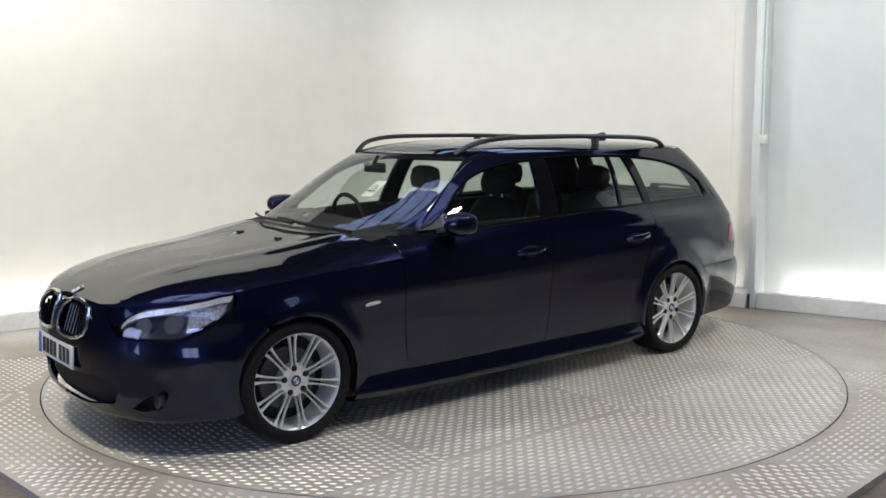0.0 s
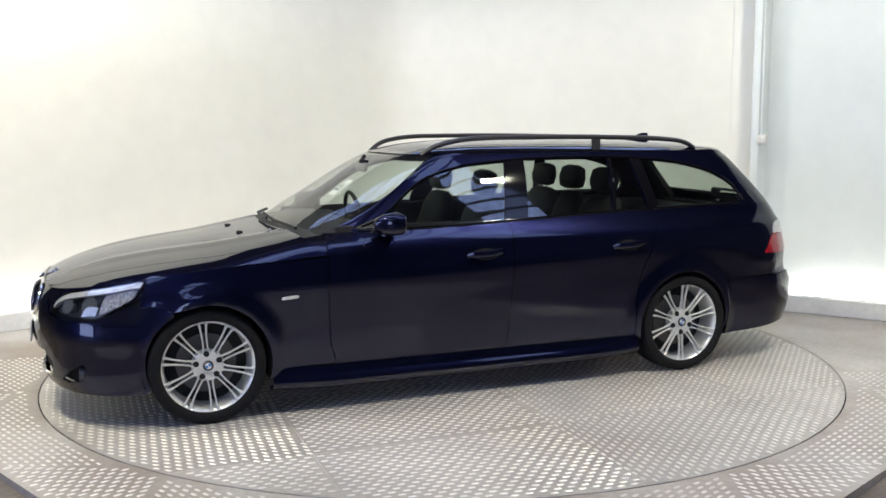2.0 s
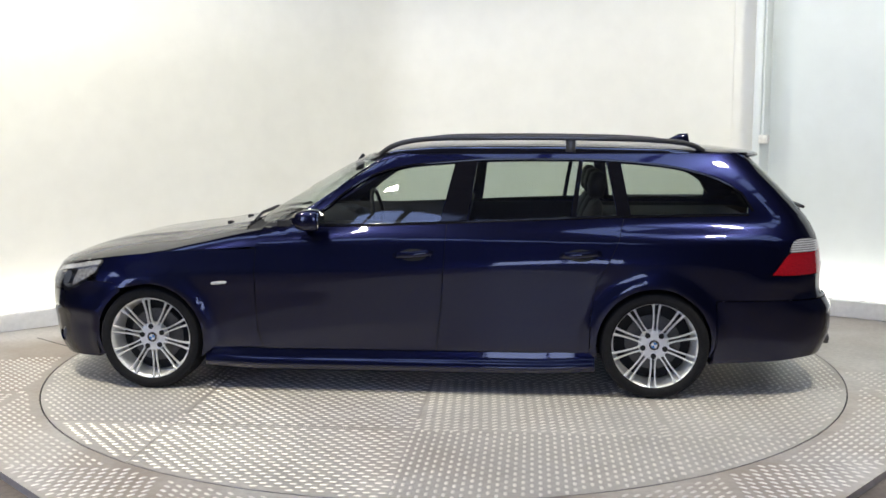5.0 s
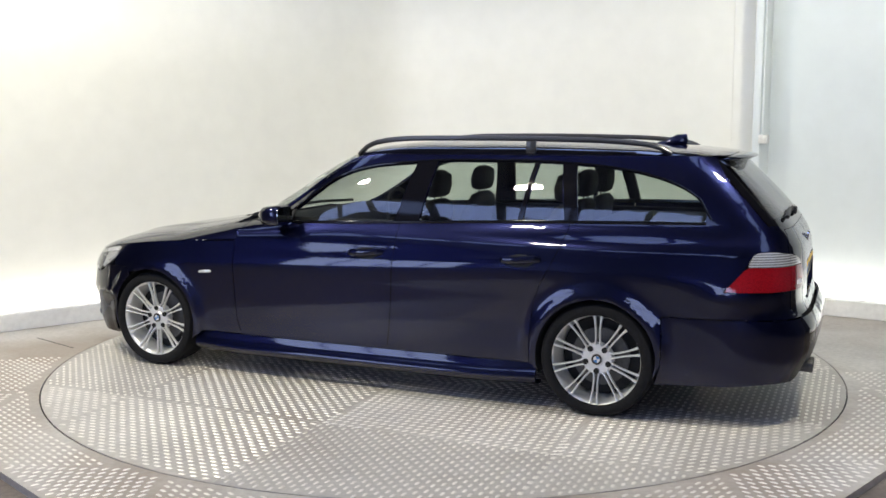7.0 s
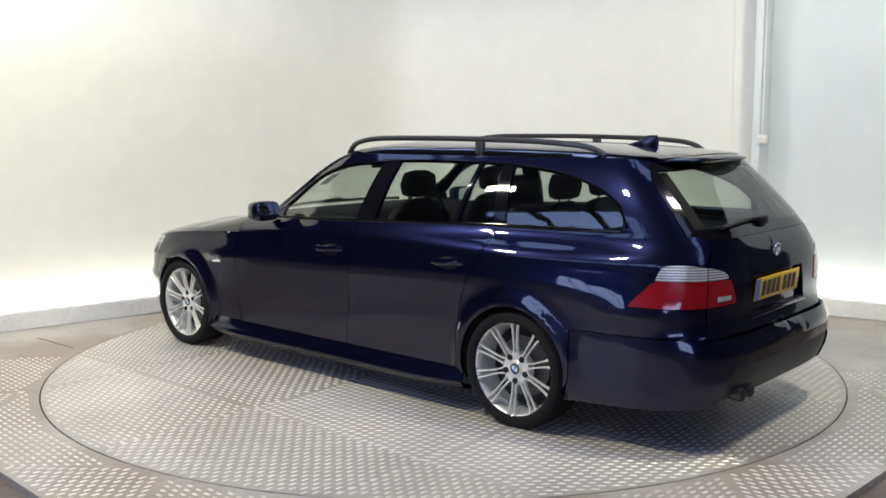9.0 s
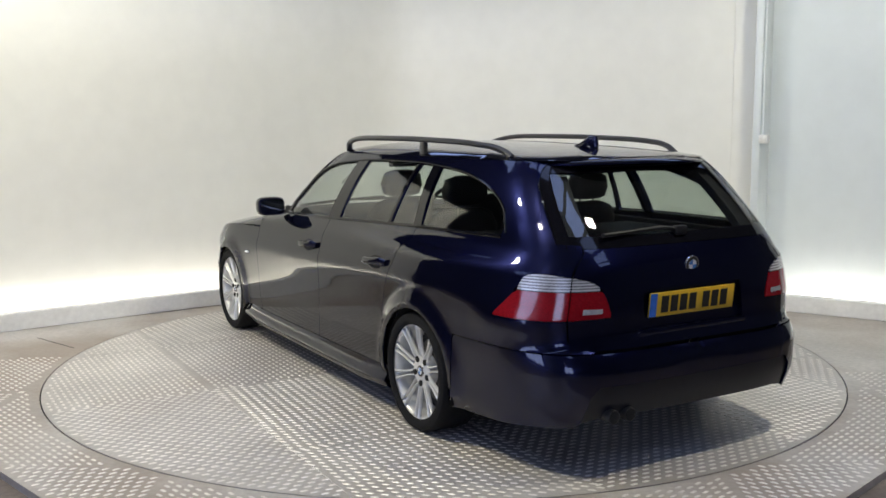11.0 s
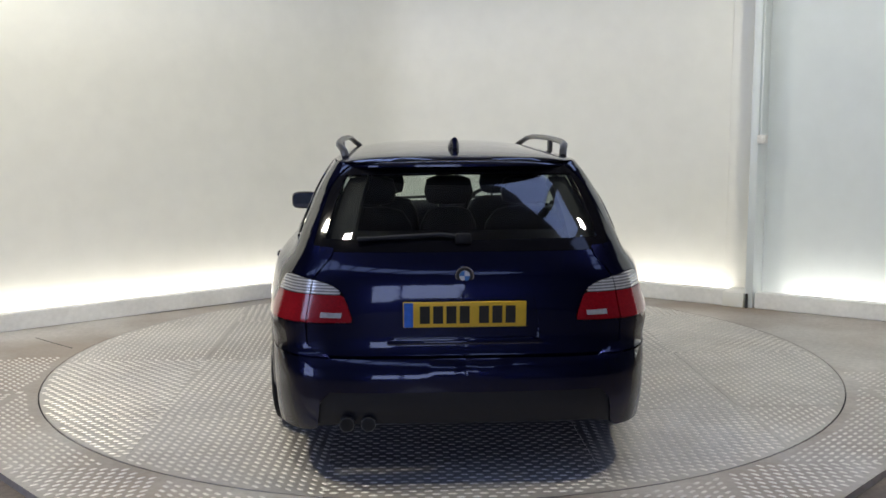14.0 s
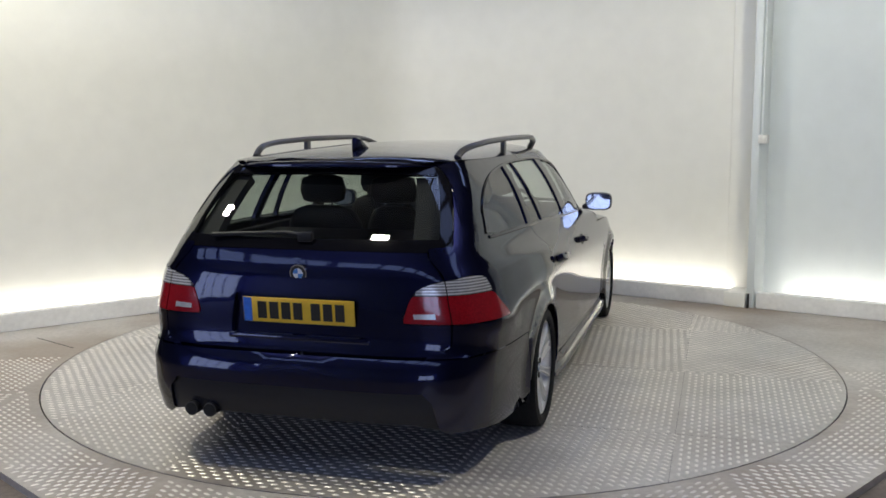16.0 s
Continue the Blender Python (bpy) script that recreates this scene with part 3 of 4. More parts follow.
def arch(cx, r, z0, a0=None, n=18, up=True):
    """Points of a wheel arch from front foot to rear foot, over the top."""
    h = math.asin((z0 - HUB) / r)
    return [(cx + r * math.cos(t), HUB + r * math.sin(t)) for t in np.linspace(h, math.pi - h, n)]


# ---------- car materials ----------
def paint(name):
    """Navy metallic under clear lacquer with a little orange peel."""
    m = material(name, (0.0062, 0.0075, 0.031), 0.30, metal=0.85, vary=0.3, grain=900, coat=1.0, spec=0.0)
    nt = m.node_tree
    b = nt.nodes["Principled BSDF"]
    b.inputs["Coat IOR"].default_value, b.inputs["Coat Roughness"].default_value = 1.48, 0.035
    b.inputs["Specular Tint"].default_value = (0.06, 0.07, 0.20, 1)
    co, peel, bp = nt.nodes.new("ShaderNodeTexCoord"), nt.nodes.new("ShaderNodeTexNoise"), nt.nodes.new("ShaderNodeBump")
    peel.inputs["Scale"].default_value, peel.inputs["Detail"].default_value = 55, 2
    bp.inputs["Strength"].default_value, bp.inputs["Distance"].default_value = 0.10, 0.0008
    nt.links.new(co.outputs["Object"], peel.inputs["Vector"]), nt.links.new(peel.outputs[0], bp.inputs["Height"])
    nt.links.new(bp.outputs[0], b.inputs["Coat Normal"])
    return m


def ribbed(name, colour, dark, scale):
    """Clear moulded lamp lens: bright with fine darker ribs that run across it."""
    m = material(name, colour, 0.14, metal=.35, vary=0.12, grain=40, coat=1.0)
    nt = m.node_tree
    b = nt.nodes["Principled BSDF"]
    co, wave, mixc = nt.nodes.new("ShaderNodeTexCoord"), nt.nodes.new("ShaderNodeTexWave"), nt.nodes.new("ShaderNodeMix")
    wave.bands_direction = "Z"
    wave.inputs["Scale"].default_value, wave.inputs["Distortion"].default_value, wave.inputs["Detail Scale"].default_value = scale, 1.2, 6
    mixc.data_type = "RGBA"
    old = b.inputs["Base Color"].links[0].from_socket
    mixc.inputs[7].default_value = (*dark, 1)
    nt.links.new(co.outputs["Object"], wave.inputs["Vector"]), nt.links.new(wave.outputs[1], mixc.inputs[0])
    nt.links.new(old, mixc.inputs[6]), nt.links.new(mixc.outputs[2], b.inputs["Base Color"])
    bp = nt.nodes.new("ShaderNodeBump")
    bp.inputs["Strength"].default_value, bp.inputs["Distance"].default_value = 0.5, 0.002
    nt.links.new(wave.outputs[1], bp.inputs["Height"]), nt.links.new(bp.outputs[0], b.inputs["Normal"])
    return m


M_PAINT = paint("navy_metallic_paint")
M_GLASS = glass("tinted_glass", (0.68, 0.74, 0.70))
M_SCREEN = glass("windscreen_glass", (0.86, 0.91, 0.88))
M_LAMPGLASS = glass("lamp_cover", (0.94, 0.95, 0.97))
M_BLACK = material("black_trim", (0.010, 0.010, 0.011), 0.5, vary=0.1, spec=.3)
M_GLOSSBLACK = material("gloss_black_trim", (0.004, 0.004, 0.006), 0.06, vary=0.1, spec=.3)
M_CHASSIS = material("underbody_black", (0.008, 0.008, 0.008), 0.85, vary=0.2)
M_RUBBER = material("tyre_rubber", (0.011, 0.011, 0.012), 0.8, vary=0.2, grain=80, bump=.1, spec=.18)
M_RIM = material("silver_alloy", (0.74, 0.74, 0.73), 0.32, metal=0.4, vary=0.05, grain=60)
M_DISC = material("brake_steel", (0.10, 0.098, 0.095), 0.5, metal=0.6, vary=0.15, grain=90)
M_MIRROR = material("mirror_glass", (0.55, 0.57, 0.60), 0.02, metal=1.0, vary=0.01)
M_CHROME = material("chrome", (0.80, 0.80, 0.82), 0.12, metal=1.0, vary=0.03)
M_BOWL = material("lamp_bowl", (0.09, 0.095, 0.11), 0.28, metal=0.6, vary=0.2, grain=60)
M_LENS_DARK = material("projector_lens", (0.10, 0.11, 0.13), 0.12, metal=.3, vary=.1)
M_DIFFUSER = material("diffuser_plastic", (0.008, 0.009, 0.014), 0.42, vary=.1, spec=.32)
M_TIP = material("sooty_steel", (0.09, 0.09, 0.09), 0.4, metal=.8, vary=.2)
M_FACET = material("faceted_reflector", (0.42, 0.42, 0.43), 0.25, metal=.5, vary=0.5, grain=70, bump=.5, bump_scale=90)
M_RED = material("red_lamp", (0.27, 0.005, 0.010), 0.12, vary=0.25, grain=160, coat=.7, bump=.05, bump_scale=260)
M_TAILCLEAR = ribbed("ribbed_clear_lens", (0.78, 0.78, 0.78), (0.20, 0.20, 0.21), 26)
M_CLEAR = material("clear_lamp", (0.74, 0.74, 0.74), 0.15, metal=.45, vary=0.2, grain=60, coat=1.0, bump=.15, bump_scale=120)
M_YELLOW = material("yellow_plate", (0.80, 0.50, 0.035), 0.4, vary=0.04)
M_WHITEPLATE = material("white_plate", (0.72, 0.73, 0.74), 0.4, vary=0.04)
M_BLUE = material("blue_band", (0.03, 0.16, 0.62), 0.4)
M_INK = material("plate_ink", (0.015, 0.013, 0.010), 0.5)
M_LEATHER = material("black_leather", (0.010, 0.0095, 0.0095), 0.6, spec=.25, vary=0.2, grain=70, bump=.2)
M_CABIN = material("dark_cabin_plastic", (0.016, 0.016, 0.018), 0.7, vary=0.15, spec=.2)
M_HEADLINER = material("grey_headliner", (0.16, 0.16, 0.155), 0.8, vary=0.08)
M_SATIN = material("satin_rail", (0.030, 0.030, 0.032), 0.35, vary=0.1, coat=.3)
M_ROUNDEL = material("roundel_blue", (0.10, 0.25, 0.55), 0.2)
M_PAPER = material("paper_disc", (0.62, 0.66, 0.62), 0.6)

car = tagged(new("estate_car"), "dark navy metallic estate car with silver alloy wheels on the turntable", "car")
BOTH = (1, -1)
ARCH_R = .325
belt = curve((-2.2, 1.012), (-1.8, 1.008), (-1.42, 1.004), (-1.08, .996), (-.75, .986), (-.42, .973), (-.1, .961), (.21, .950), (.5, .944), (.82, .938))
G = .0025                                    # half of a shut line

# ---------- body panels ----------
def rows(f, x0, x1, n, d=0.0):
    return [(x, f(x) + d) for x in np.linspace(x0, x1, n)]


fa, ra = arch(WB, ARCH_R, .20), arch(-WB, ARCH_R, .20)
# front bumper: from the arch round to the nose, up to lamp and bonnet
XBF = 1.80
zb_lo = curve((1.7, .185), (1.9, .175), (2.2, .165), (AF, .165))
top_bumper = curve((1.55, .60), (1.72, .625), (1.85, .625), (1.94, .580), (2.05, .552), (2.2, .555), (2.345, .575), (2.40, .640), (2.46, .690), (AF, .705))
arch_front = [q for q in fa if q[0] > WB + .02 and q[1] < .585]
y2a = a_front
intake = [(2.36, .225), (2.30, .325), (2.40, .395), (AF, .395), (AF, .175), (2.62, .178)]
fog = [(2.284, .230), (2.188, .290), (2.098, .330), (2.075, .314), (2.122, .238), (2.224, .222)]
kid = [(y2a(.045), .545), (y2a(.040), .575), (y2a(.040), .61), (y2a(.050), .655), (y2a(.075), .680), (y2a(.12), .692), (y2a(.19), .692), (y2a(.26), .684), (y2a(.315), .664), (y2a(.345), .63), (y2a(.348), .59), (y2a(.325), .555), (y2a(.275), .533), (y2a(.20), .522), (y2a(.12), .522), (y2a(.07), .53)]
out = list(arch_front) + [(1.62, .592)] + rows(top_bumper, 1.66, AF, 40) + [(AF, .362), (2.42, .365), (2.335, .315), (2.38, .245), (2.62, .208), (AF, .205), (AF, .165)] + rows(zb_lo, AF, 1.80, 26)[1:]
sheet("front_bumper", M_PAINT, car, patch(lower, out, [fog, kid], .04, sides=BOTH), label="glossy navy deep front bumper with dark intakes")
sheet("intake_mesh", M_CHASSIS, car, patch(shift(lower, .04), intake, (), .05, sides=BOTH, flange=False), label="black mesh behind the bumper opening")
for sg in BOTH:
    sheet("fog_recess", M_CHASSIS, car, patch(shift(lower, .04), [(2.31, .215), (2.20, .305), (2.10, .35), (2.05, .32), (2.10, .22), (2.224, .20)], (), .05, sides=(sg,), flange=False), label="black recess round the fog lamp")
for sg in BOTH:
    grille = sheet("kidney_grille", M_BLACK, car, patch(shift(lower, .03), kid, (), .04, sides=(sg,), flange=False), label="black kidney grille with chrome surround")
    bm = bmesh.new()
    loop = dense(kid, .02)
    pts = [Vector(shift(lower, -.004)(a, z)) * 1 for a, z in loop]
    pts = [Vector((p.x, p.y * sg, p.z)) for p in pts]
    sweep(bm, pts + [pts[0]], .009, .009, 8, side=(1, 0, 0))
    part("chrome_surround", bm, M_CHROME, grille)
    for y in (.085, .12, .155, .19, .225, .26, .29):
        bm = bmesh.new()
        top = Vector(shift(lower, .012)(y2a(y), .672 if y < .26 else .645))
        low = Vector(shift(lower, .012)(y2a(y), .537))
        tube(bm, (low.x, low.y * sg, low.z), (top.x, top.y * sg, top.z), .005, seg=6)
        part("slat", bm, M_GLOSSBLACK, grille)
    bm = bmesh.new()
    c = Vector(shift(lower, .022)(2.15, .272))
    tube(bm, (c.x - .03, c.y * sg, c.z), (c.x + .004, c.y * sg, c.z), .038, seg=24)
    part("fog_lamp", bm, M_BOWL, car, "round dark fog lamp")

# head lamps
lamp_top = curve((1.80, .735), (1.835, .753), (1.95, .735), (2.05, .718), (2.15, .702), (2.26, .678), (2.31, .640), (2.345, .600))
lamp_low = curve((1.80, .705), (1.85, .660), (1.95, .597), (2.05, .562), (2.16, .562), (2.26, .570), (2.345, .585))
LA0, LA1 = 1.80, 2.345
lamp = rows(lamp_low, LA0 + .01, LA1, 20) + rows(lamp_top, LA1, LA0 + .01, 20)
for sg in BOTH:
    hl = sheet("headlight", M_LAMPGLASS, car, patch(lower, lamp, (), .035, sides=(sg,), flange=False, lift=.003), label="clear swept-back headlight")
    hl.visible_shadow = False
    sheet("lamp_bowl", M_BOWL, hl, patch(shift(lower, .05), lamp, (), .04, sides=(sg,), flange=False), label="grey headlight bowl")
    brow = rows(lambda a: lamp_top(a) - .030, LA0 + .03, LA1 - .03, 16) + rows(lambda a: lamp_top(a) - .004, LA1 - .03, LA0 + .03, 16)
    sheet("brow_strip", M_CLEAR, hl, patch(shift(lower, .006), brow, (), .03, sides=(sg,), depth=.02), label="bright silver brow strip")
    for a, r, mt in ((2.20, .040, M_LENS_DARK), (2.06, .044, M_LENS_DARK)):
        z = (lamp_top(a) + lamp_low(a)) / 2 - .004
        c, d = Vector(shift(lower, .045)(a, z)), Vector(shift(lower, .008)(a, z))
        bm = bmesh.new()
        tube(bm, (c.x, c.y * sg, c.z), (d.x, d.y * sg, d.z), r * .6, r, 24)
        part("projector", bm, mt, hl, "round dark projector lens")
    orange = rows(lamp_low, LA0 + .04, LA0 + .20, 8, .012) + rows(lamp_top, LA0 + .20, LA0 + .04, 8, -.03)
    sheet("side_reflector", M_FACET, hl, patch(shift(lower, .02), orange, (), .03, sides=(sg,), flange=False), label="faceted clear side reflector")

# bonnet and wings
def top_edge_x(y):
    return float(np.interp(y, _ey[::-1], _ex[::-1]))


hood_side = curve((.70, .735), (1.2, .725), (1.6, .68), (1.9, .60), (2.1, .49), (2.2, .40))
hood = rows(hood_side, .90, 2.15, 26)
hood = [(x, y) for x, y in hood] + [(2.175, .39), (2.207, .30), (2.225, .18), (2.222, .06), (2.222, 0)]
cowl = [(.90 + .075 * (1 - (y / .735) ** 2), y) for y in np.linspace(0, .735, 8)]
full = hood + [(x, -y) for x, y in hood[-2::-1]] + [(x, -y) for x, y in cowl[:0:-1]] + cowl[:-1]
sheet("bonnet", M_PAINT, car, patch(bonnet, full, (), .04, depth=.02), label="long glossy navy bonnet")
wing_in = rows(lambda x: hood_side(x) + .005, .72, 2.15, 26)
wing_out = [(x, float(np.interp(x, _ex, _ey)) - .0015) for x in np.linspace(2.17, .80, 40)] + [(.79, .868), (.72, .86)]
DF = curve((.20, .755), (.26, .77), (.36, .80), (.66, .81), (.94, .80))


def door_front(z):
    return DF(z)


wing_low = [(DF(z) + G, z) for z in np.linspace(.935, .26, 14)] + [(1.06, .258)]
arch_all = [(x, z) for x, z in fa[::-1]]
wing_out_low = wing_low + [q for q in arch_all if not (q[0] > WB + .02 and q[1] < .585)] + [(1.62, .598)] + rows(lambda a: top_bumper(a) + .004, 1.66, 1.69, 2)
wing_out_low += [(1.79, .632), (1.796, .70)] + rows(lambda a: lamp_top(a) + .004, 1.80, LA1, 18) + [(2.40, .645), (2.455, .692), (2.46, crease(2.46))] + rows(crease, 2.44, .80, 40)
for sg in BOTH:
    a, b = patch(lower, wing_out_low, (), .03, sides=(sg,)), patch(bonnet, wing_in + wing_out, (), .04, sides=(sg,), flange=False)
    # little panel from crease to belt behind the wing's front edge
    sheet("front_wing", M_PAINT, car, a, b, label="navy front wing")
    bm = bmesh.new()
    p = Vector(shift(lower, -.003)(1.02, .632))
    sweep(bm, [(-.048, 0, 0), (-.040, 0, 0), (0, 0, .001), (.036, 0, 0), (.044, 0, 0)], [.002, .005, .007, .005, .002], [.003, .0085, .010, .0085, .003], 10)
    bmesh.ops.transform(bm, matrix=Matrix.Translation((p.x, p.y * sg, p.z)) @ Matrix.Rotation(radians(5), 4, "Y"), verts=bm.verts)
    part("side_repeater", bm, M_CLEAR, car, "small clear side repeater")
# nose cap between bonnet edge and bumper
cap = [(2.227, 0), (2.228, .12), (2.219, .25), (2.180, .40), (2.152, .445)] + [(float(np.interp(y, _ey[::-1], _ex[::-1])) - .001, y - .0005) for y in np.linspace(.46, .0, 16)]
sheet("nose_cap", M_PAINT, car, patch(bonnet, cap, (), .03, sides=BOTH, flange=False))

# doors
DB = curve((.20, -.215), (.30, -.232), (.45, -.25), (.7, -.268), (.98, -.285))
f_door = [(DF(z) - G, z) for z in np.linspace(.255, .93, 14)] + rows(belt, .79, -.28, 24) + [(DB(z) + G, z) for z in np.linspace(.96, .255, 14)]
r_arch = arch(-WB, ARCH_R + .03, .24)
r_arch = [q for q in r_arch if q[0] > -WB + .12]
RDB = -1.27
r_door = [(DB(z) - G, z) for z in np.linspace(.255, .965, 14)] + rows(belt, -.30, RDB, 20) + [(-1.235, .88), (-1.19, .78), (-1.14, .69), (-1.10, .58), (-1.085, .45)]
r_door += [(-1.08, .255)]
for sg in BOTH:
    for nm, lp, hx in (("front_door", f_door, -.10), ("rear_door", r_door, -1.03)):
        d = sheet(nm, M_PAINT, car, patch(lower, lp, (), .03, sides=(sg,)), label="navy door with body-coloured handle")
        z = .795 if hx > -.5 else .80
        bm = bmesh.new()
        q = [shift(lower, o)(hx + dx, z + .012 * (dx < 0)) for dx, o in ((.105, .0), (.085, -.026), (.0, -.036), (-.085, -.026), (-.105, .0))]
        sweep(bm, [(x, y * sg, zz) for x, y, zz in q], .012, [.016, .02, .02, .02, .016], 10, side=(0, 1, 0))
        part("door_handle", bm, M_PAINT, d)
        # flat black oval on the door skin behind the handle
        oval = [(hx + .08 * math.cos(t), z + .004 + .034 * math.sin(t)) for t in np.linspace(0, 2 * math.pi, 18)[:-1]]
        sheet("handle_oval", M_BLACK, d, patch(shift(lower, -.0015), oval, (), .03, sides=(sg,), flange=False))
# sill and skirt
def skirt(x, v):
    """The deep sill: it leaves the doors in a small step, runs out over a sharp edge and turns under."""
    pr = curve((0, .112), (.2, .118), (.4, .132), (.52, .148), (.62, .164), (.72, .184), (.85, .212), (1, .250))
    ou = curve((0, .80), (.2, .865), (.4, .899), (.52, .911), (.62, .920), (.72, .914), (.85, .900), (1, .893))
    end = max(0, (abs(x) - .80) / .30)
    return (x, ou(v) - .012 * end * end, pr(v) + .012 * end)


for sg in BOTH:
    sheet("side_skirt", M_PAINT, car, patch(skirt, [(1.115, 0), (1.115, 1), (-1.115, 1), (-1.115, 0)], (), .04, sides=(sg,)), label="navy side skirt with a sharp outer edge")
    bm = bmesh.new()
    sweep(bm, [(x, .888 * sg, .2545) for x in np.linspace(.78, -1.08, 12)], .004, .0025, 6)
    part("sill_seam", bm, M_CHASSIS, car, smooth=False)

# rear quarter
zq = curve((-2.6, 1.0), (-2.2, 1.012), (-1.8, 1.008), (-1.2, .999))
LX0, LX1 = -2.15, -2.76
tl_top = curve((-2.76, .715), (-2.72, .79), (-2.69, .828), (-2.60, .862), (-2.50, .876), (-2.40, .885), (-2.315, .879), (-2.265, .815), (-2.15, .702))
tl_low = curve((-2.76, .699), (-2.5, .694), (-2.3, .693), (-2.15, .695))
tl = rows(tl_low, LX0, LX1, 20) + rows(tl_top, LX1, LX0 - .01, 20)
qb = -1.80
quarter = [(RDB - G, .998)] + [(-1.24, .88), (-1.195, .78), (-1.145, .69), (-1.105, .58), (-1.09, .45)]
quarter += [(-1.085, .258)]
quarter += [q for q in arch(-WB, ARCH_R, .222)] + [(-1.79, .30), (-1.785, .535), (-1.80, .555), (-2.1, .555), (a_rear(.63), .555)]
tg_side = -2.54                     # shut line of the tailgate
quarter += [(tg_side + .004, .60), (tg_side + .004, tl_low(tg_side) - .004)] + rows(lambda a: tl_low(a) - .004, tg_side + .01, LX0 + .008, 10)
quarter += rows(lambda a: tl_top(a) + .004, LX0 + .002, tg_side + .004, 12) + [(tg_side + .004, .96), (tg_side + .004, 1.0)] + rows(zq, tg_side + .02, RDB - .03, 24)
for sg in BOTH:
    sheet("rear_quarter_panel", M_PAINT, car, patch(lower, quarter, (), .03, sides=(sg,)), label="navy rear quarter panel")
    for nm, a0, a1 in (("tail_light", LX0, tg_side + .003), ("tailgate_light", tg_side - .003, LX1)):
        red = rows(tl_low, a0, a1, 14) + rows(lambda a: min(tl_top(a), .812), a1, a0 - (.01 if a0 == LX0 else 0), 14)
        t = sheet(nm, M_RED, car, patch(shift(lower, -.004), red, (), .03, sides=(sg,)), label="red tail light with clear upper lens")
        c0, c1 = (-2.275, a1) if a0 == LX0 else (a0, -2.69)
        up = rows(lambda a: .815, c0, c1, 8) + rows(tl_top, c1 + (.004 if c1 == -2.69 else 0), c0 - (.006 if a0 == LX0 else 0), 14)
        sheet("clear_lens", M_TAILCLEAR, t, patch(shift(lower, -.004), up, (), .03, sides=(sg,)), label="clear faceted upper lens")
    bar = [(-2.71, .718), (-2.61, .718), (-2.61, .740), (-2.71, .738)]
    sheet("reverse_lens", M_CLEAR, t, patch(shift(lower, -.007), bar, (), .03, sides=(sg,)), label="small clear reversing lens")

# rear bumper
blow = curve((AR, .235), (-2.40, .225), (-2.2, .21), (-1.8, .195))
bump_out = [(-1.795 - .0, .30), (-1.79, .53), (-1.805, .55), (-2.1, .55), (a_rear(.3), .55), (AR, .55), (AR, .415)] + [(-2.65, .415), (-2.60, .37), (-2.575, .245)] + rows(blow, -2.54, -1.775, 16)
sheet("rear_bumper", M_PAINT, car, patch(lower, bump_out, (), .04, sides=BOTH, depth=.03), label="navy rear bumper with dark diffuser")
diff = [(AR, .42), (-2.645, .42), (-2.595, .37), (-2.57, .24), (-2.69, .262), (AR, .262)]
sheet("diffuser", M_DIFFUSER, car, patch(shift(lower, .012), diff, (), .05, sides=BOTH, depth=.03), label="matt black rear diffuser")
for y in (.50, .41):
    ex = part("exhaust_tip", tube(bmesh.new(), (-2.25, y, .283), (-2.482, y, .276), .029, .032, 24), M_TIP, car, "dark steel exhaust tip")
    # solid black plug, its colour gives the dark of the open pipe
    part("bore_plug", tube(bmesh.new(), (-2.42, y, .2785), (-2.4845, y, .276), .026, .027, 24), M_CHASSIS, ex)

# tailgate
yw = .33
tg = [(AR, .56), (tg_side - .004, .56), (tg_side - .004, tl_low(tg_side) - .004)] + rows(lambda a: tl_low(a) - .004, tg_side - .01, LX1 - .004, 8)
tg += rows(lambda a: tl_top(a) + .004, LX1 - .004, tg_side - .006, 8) + [(tg_side - .004, .96), (tg_side - .004, .985), (AR, .985), (AR, .80), (a_rear(.335), .80), (a_rear(.345), .625), (AR, .625)]
tgs = [patch(lower, tg, (), .04, sides=BOTH, depth=.03)]
tailgate = sheet("tailgate", M_PAINT, car, *tgs, label="navy tailgate with number plate recess")
sheet("plate_recess", M_PAINT, tailgate, patch(shift(lower, .026), [(a_rear(.36), .60), (a_rear(.36), .82), (AR, .82), (AR, .60)], (), .05, sides=BOTH, flange=False))
bm = bmesh.new()
box(bm, (-2.438, -.33, .600), (-2.405, .33, .622), None, .008)
part("plate_bar", bm, M_PAINT, tailgate, "bright-edged strip under the plate")


def number_plate(name, x, z, lean, mat, sg, label):
    """A plate with a blue band and plain bars for its characters; sg 1 faces forward."""
    m = Matrix.Translation((x, 0, z)) @ Matrix.Rotation(radians(lean), 4, "Y") @ (Matrix() if sg > 0 else Matrix.Rotation(math.pi, 4, "Z"))
    bm = bmesh.new()
    box(bm, (-.004, -.26, -.0555), (.004, .26, .0555), m, .003)
    pl = part(name, bm, mat, car, label)
    bm = bmesh.new()
    # seen from in front, the band is at the reader's left
    box(bm, (.0042, -.257, -.0535), (.0055, -.218, .0535), m)
    part("blue_band", bm, M_BLUE, pl, smooth=False)
    y = -.148
    for i in range(7):
        bm = bmesh.new()
        box(bm, (.0042, y - .042, -.038), (.0058, y, .038), m)
        part("character_bar", bm, M_INK, pl, smooth=False)
        y += .056 + (.026 if i == 3 else 0)
    return pl


number_plate("rear_number_plate", -2.418, .728, -6, M_YELLOW, -1, "yellow number plate with blue band")
number_plate("front_number_plate", 2.292, .428, -3, M_WHITEPLATE, 1, "white number plate")


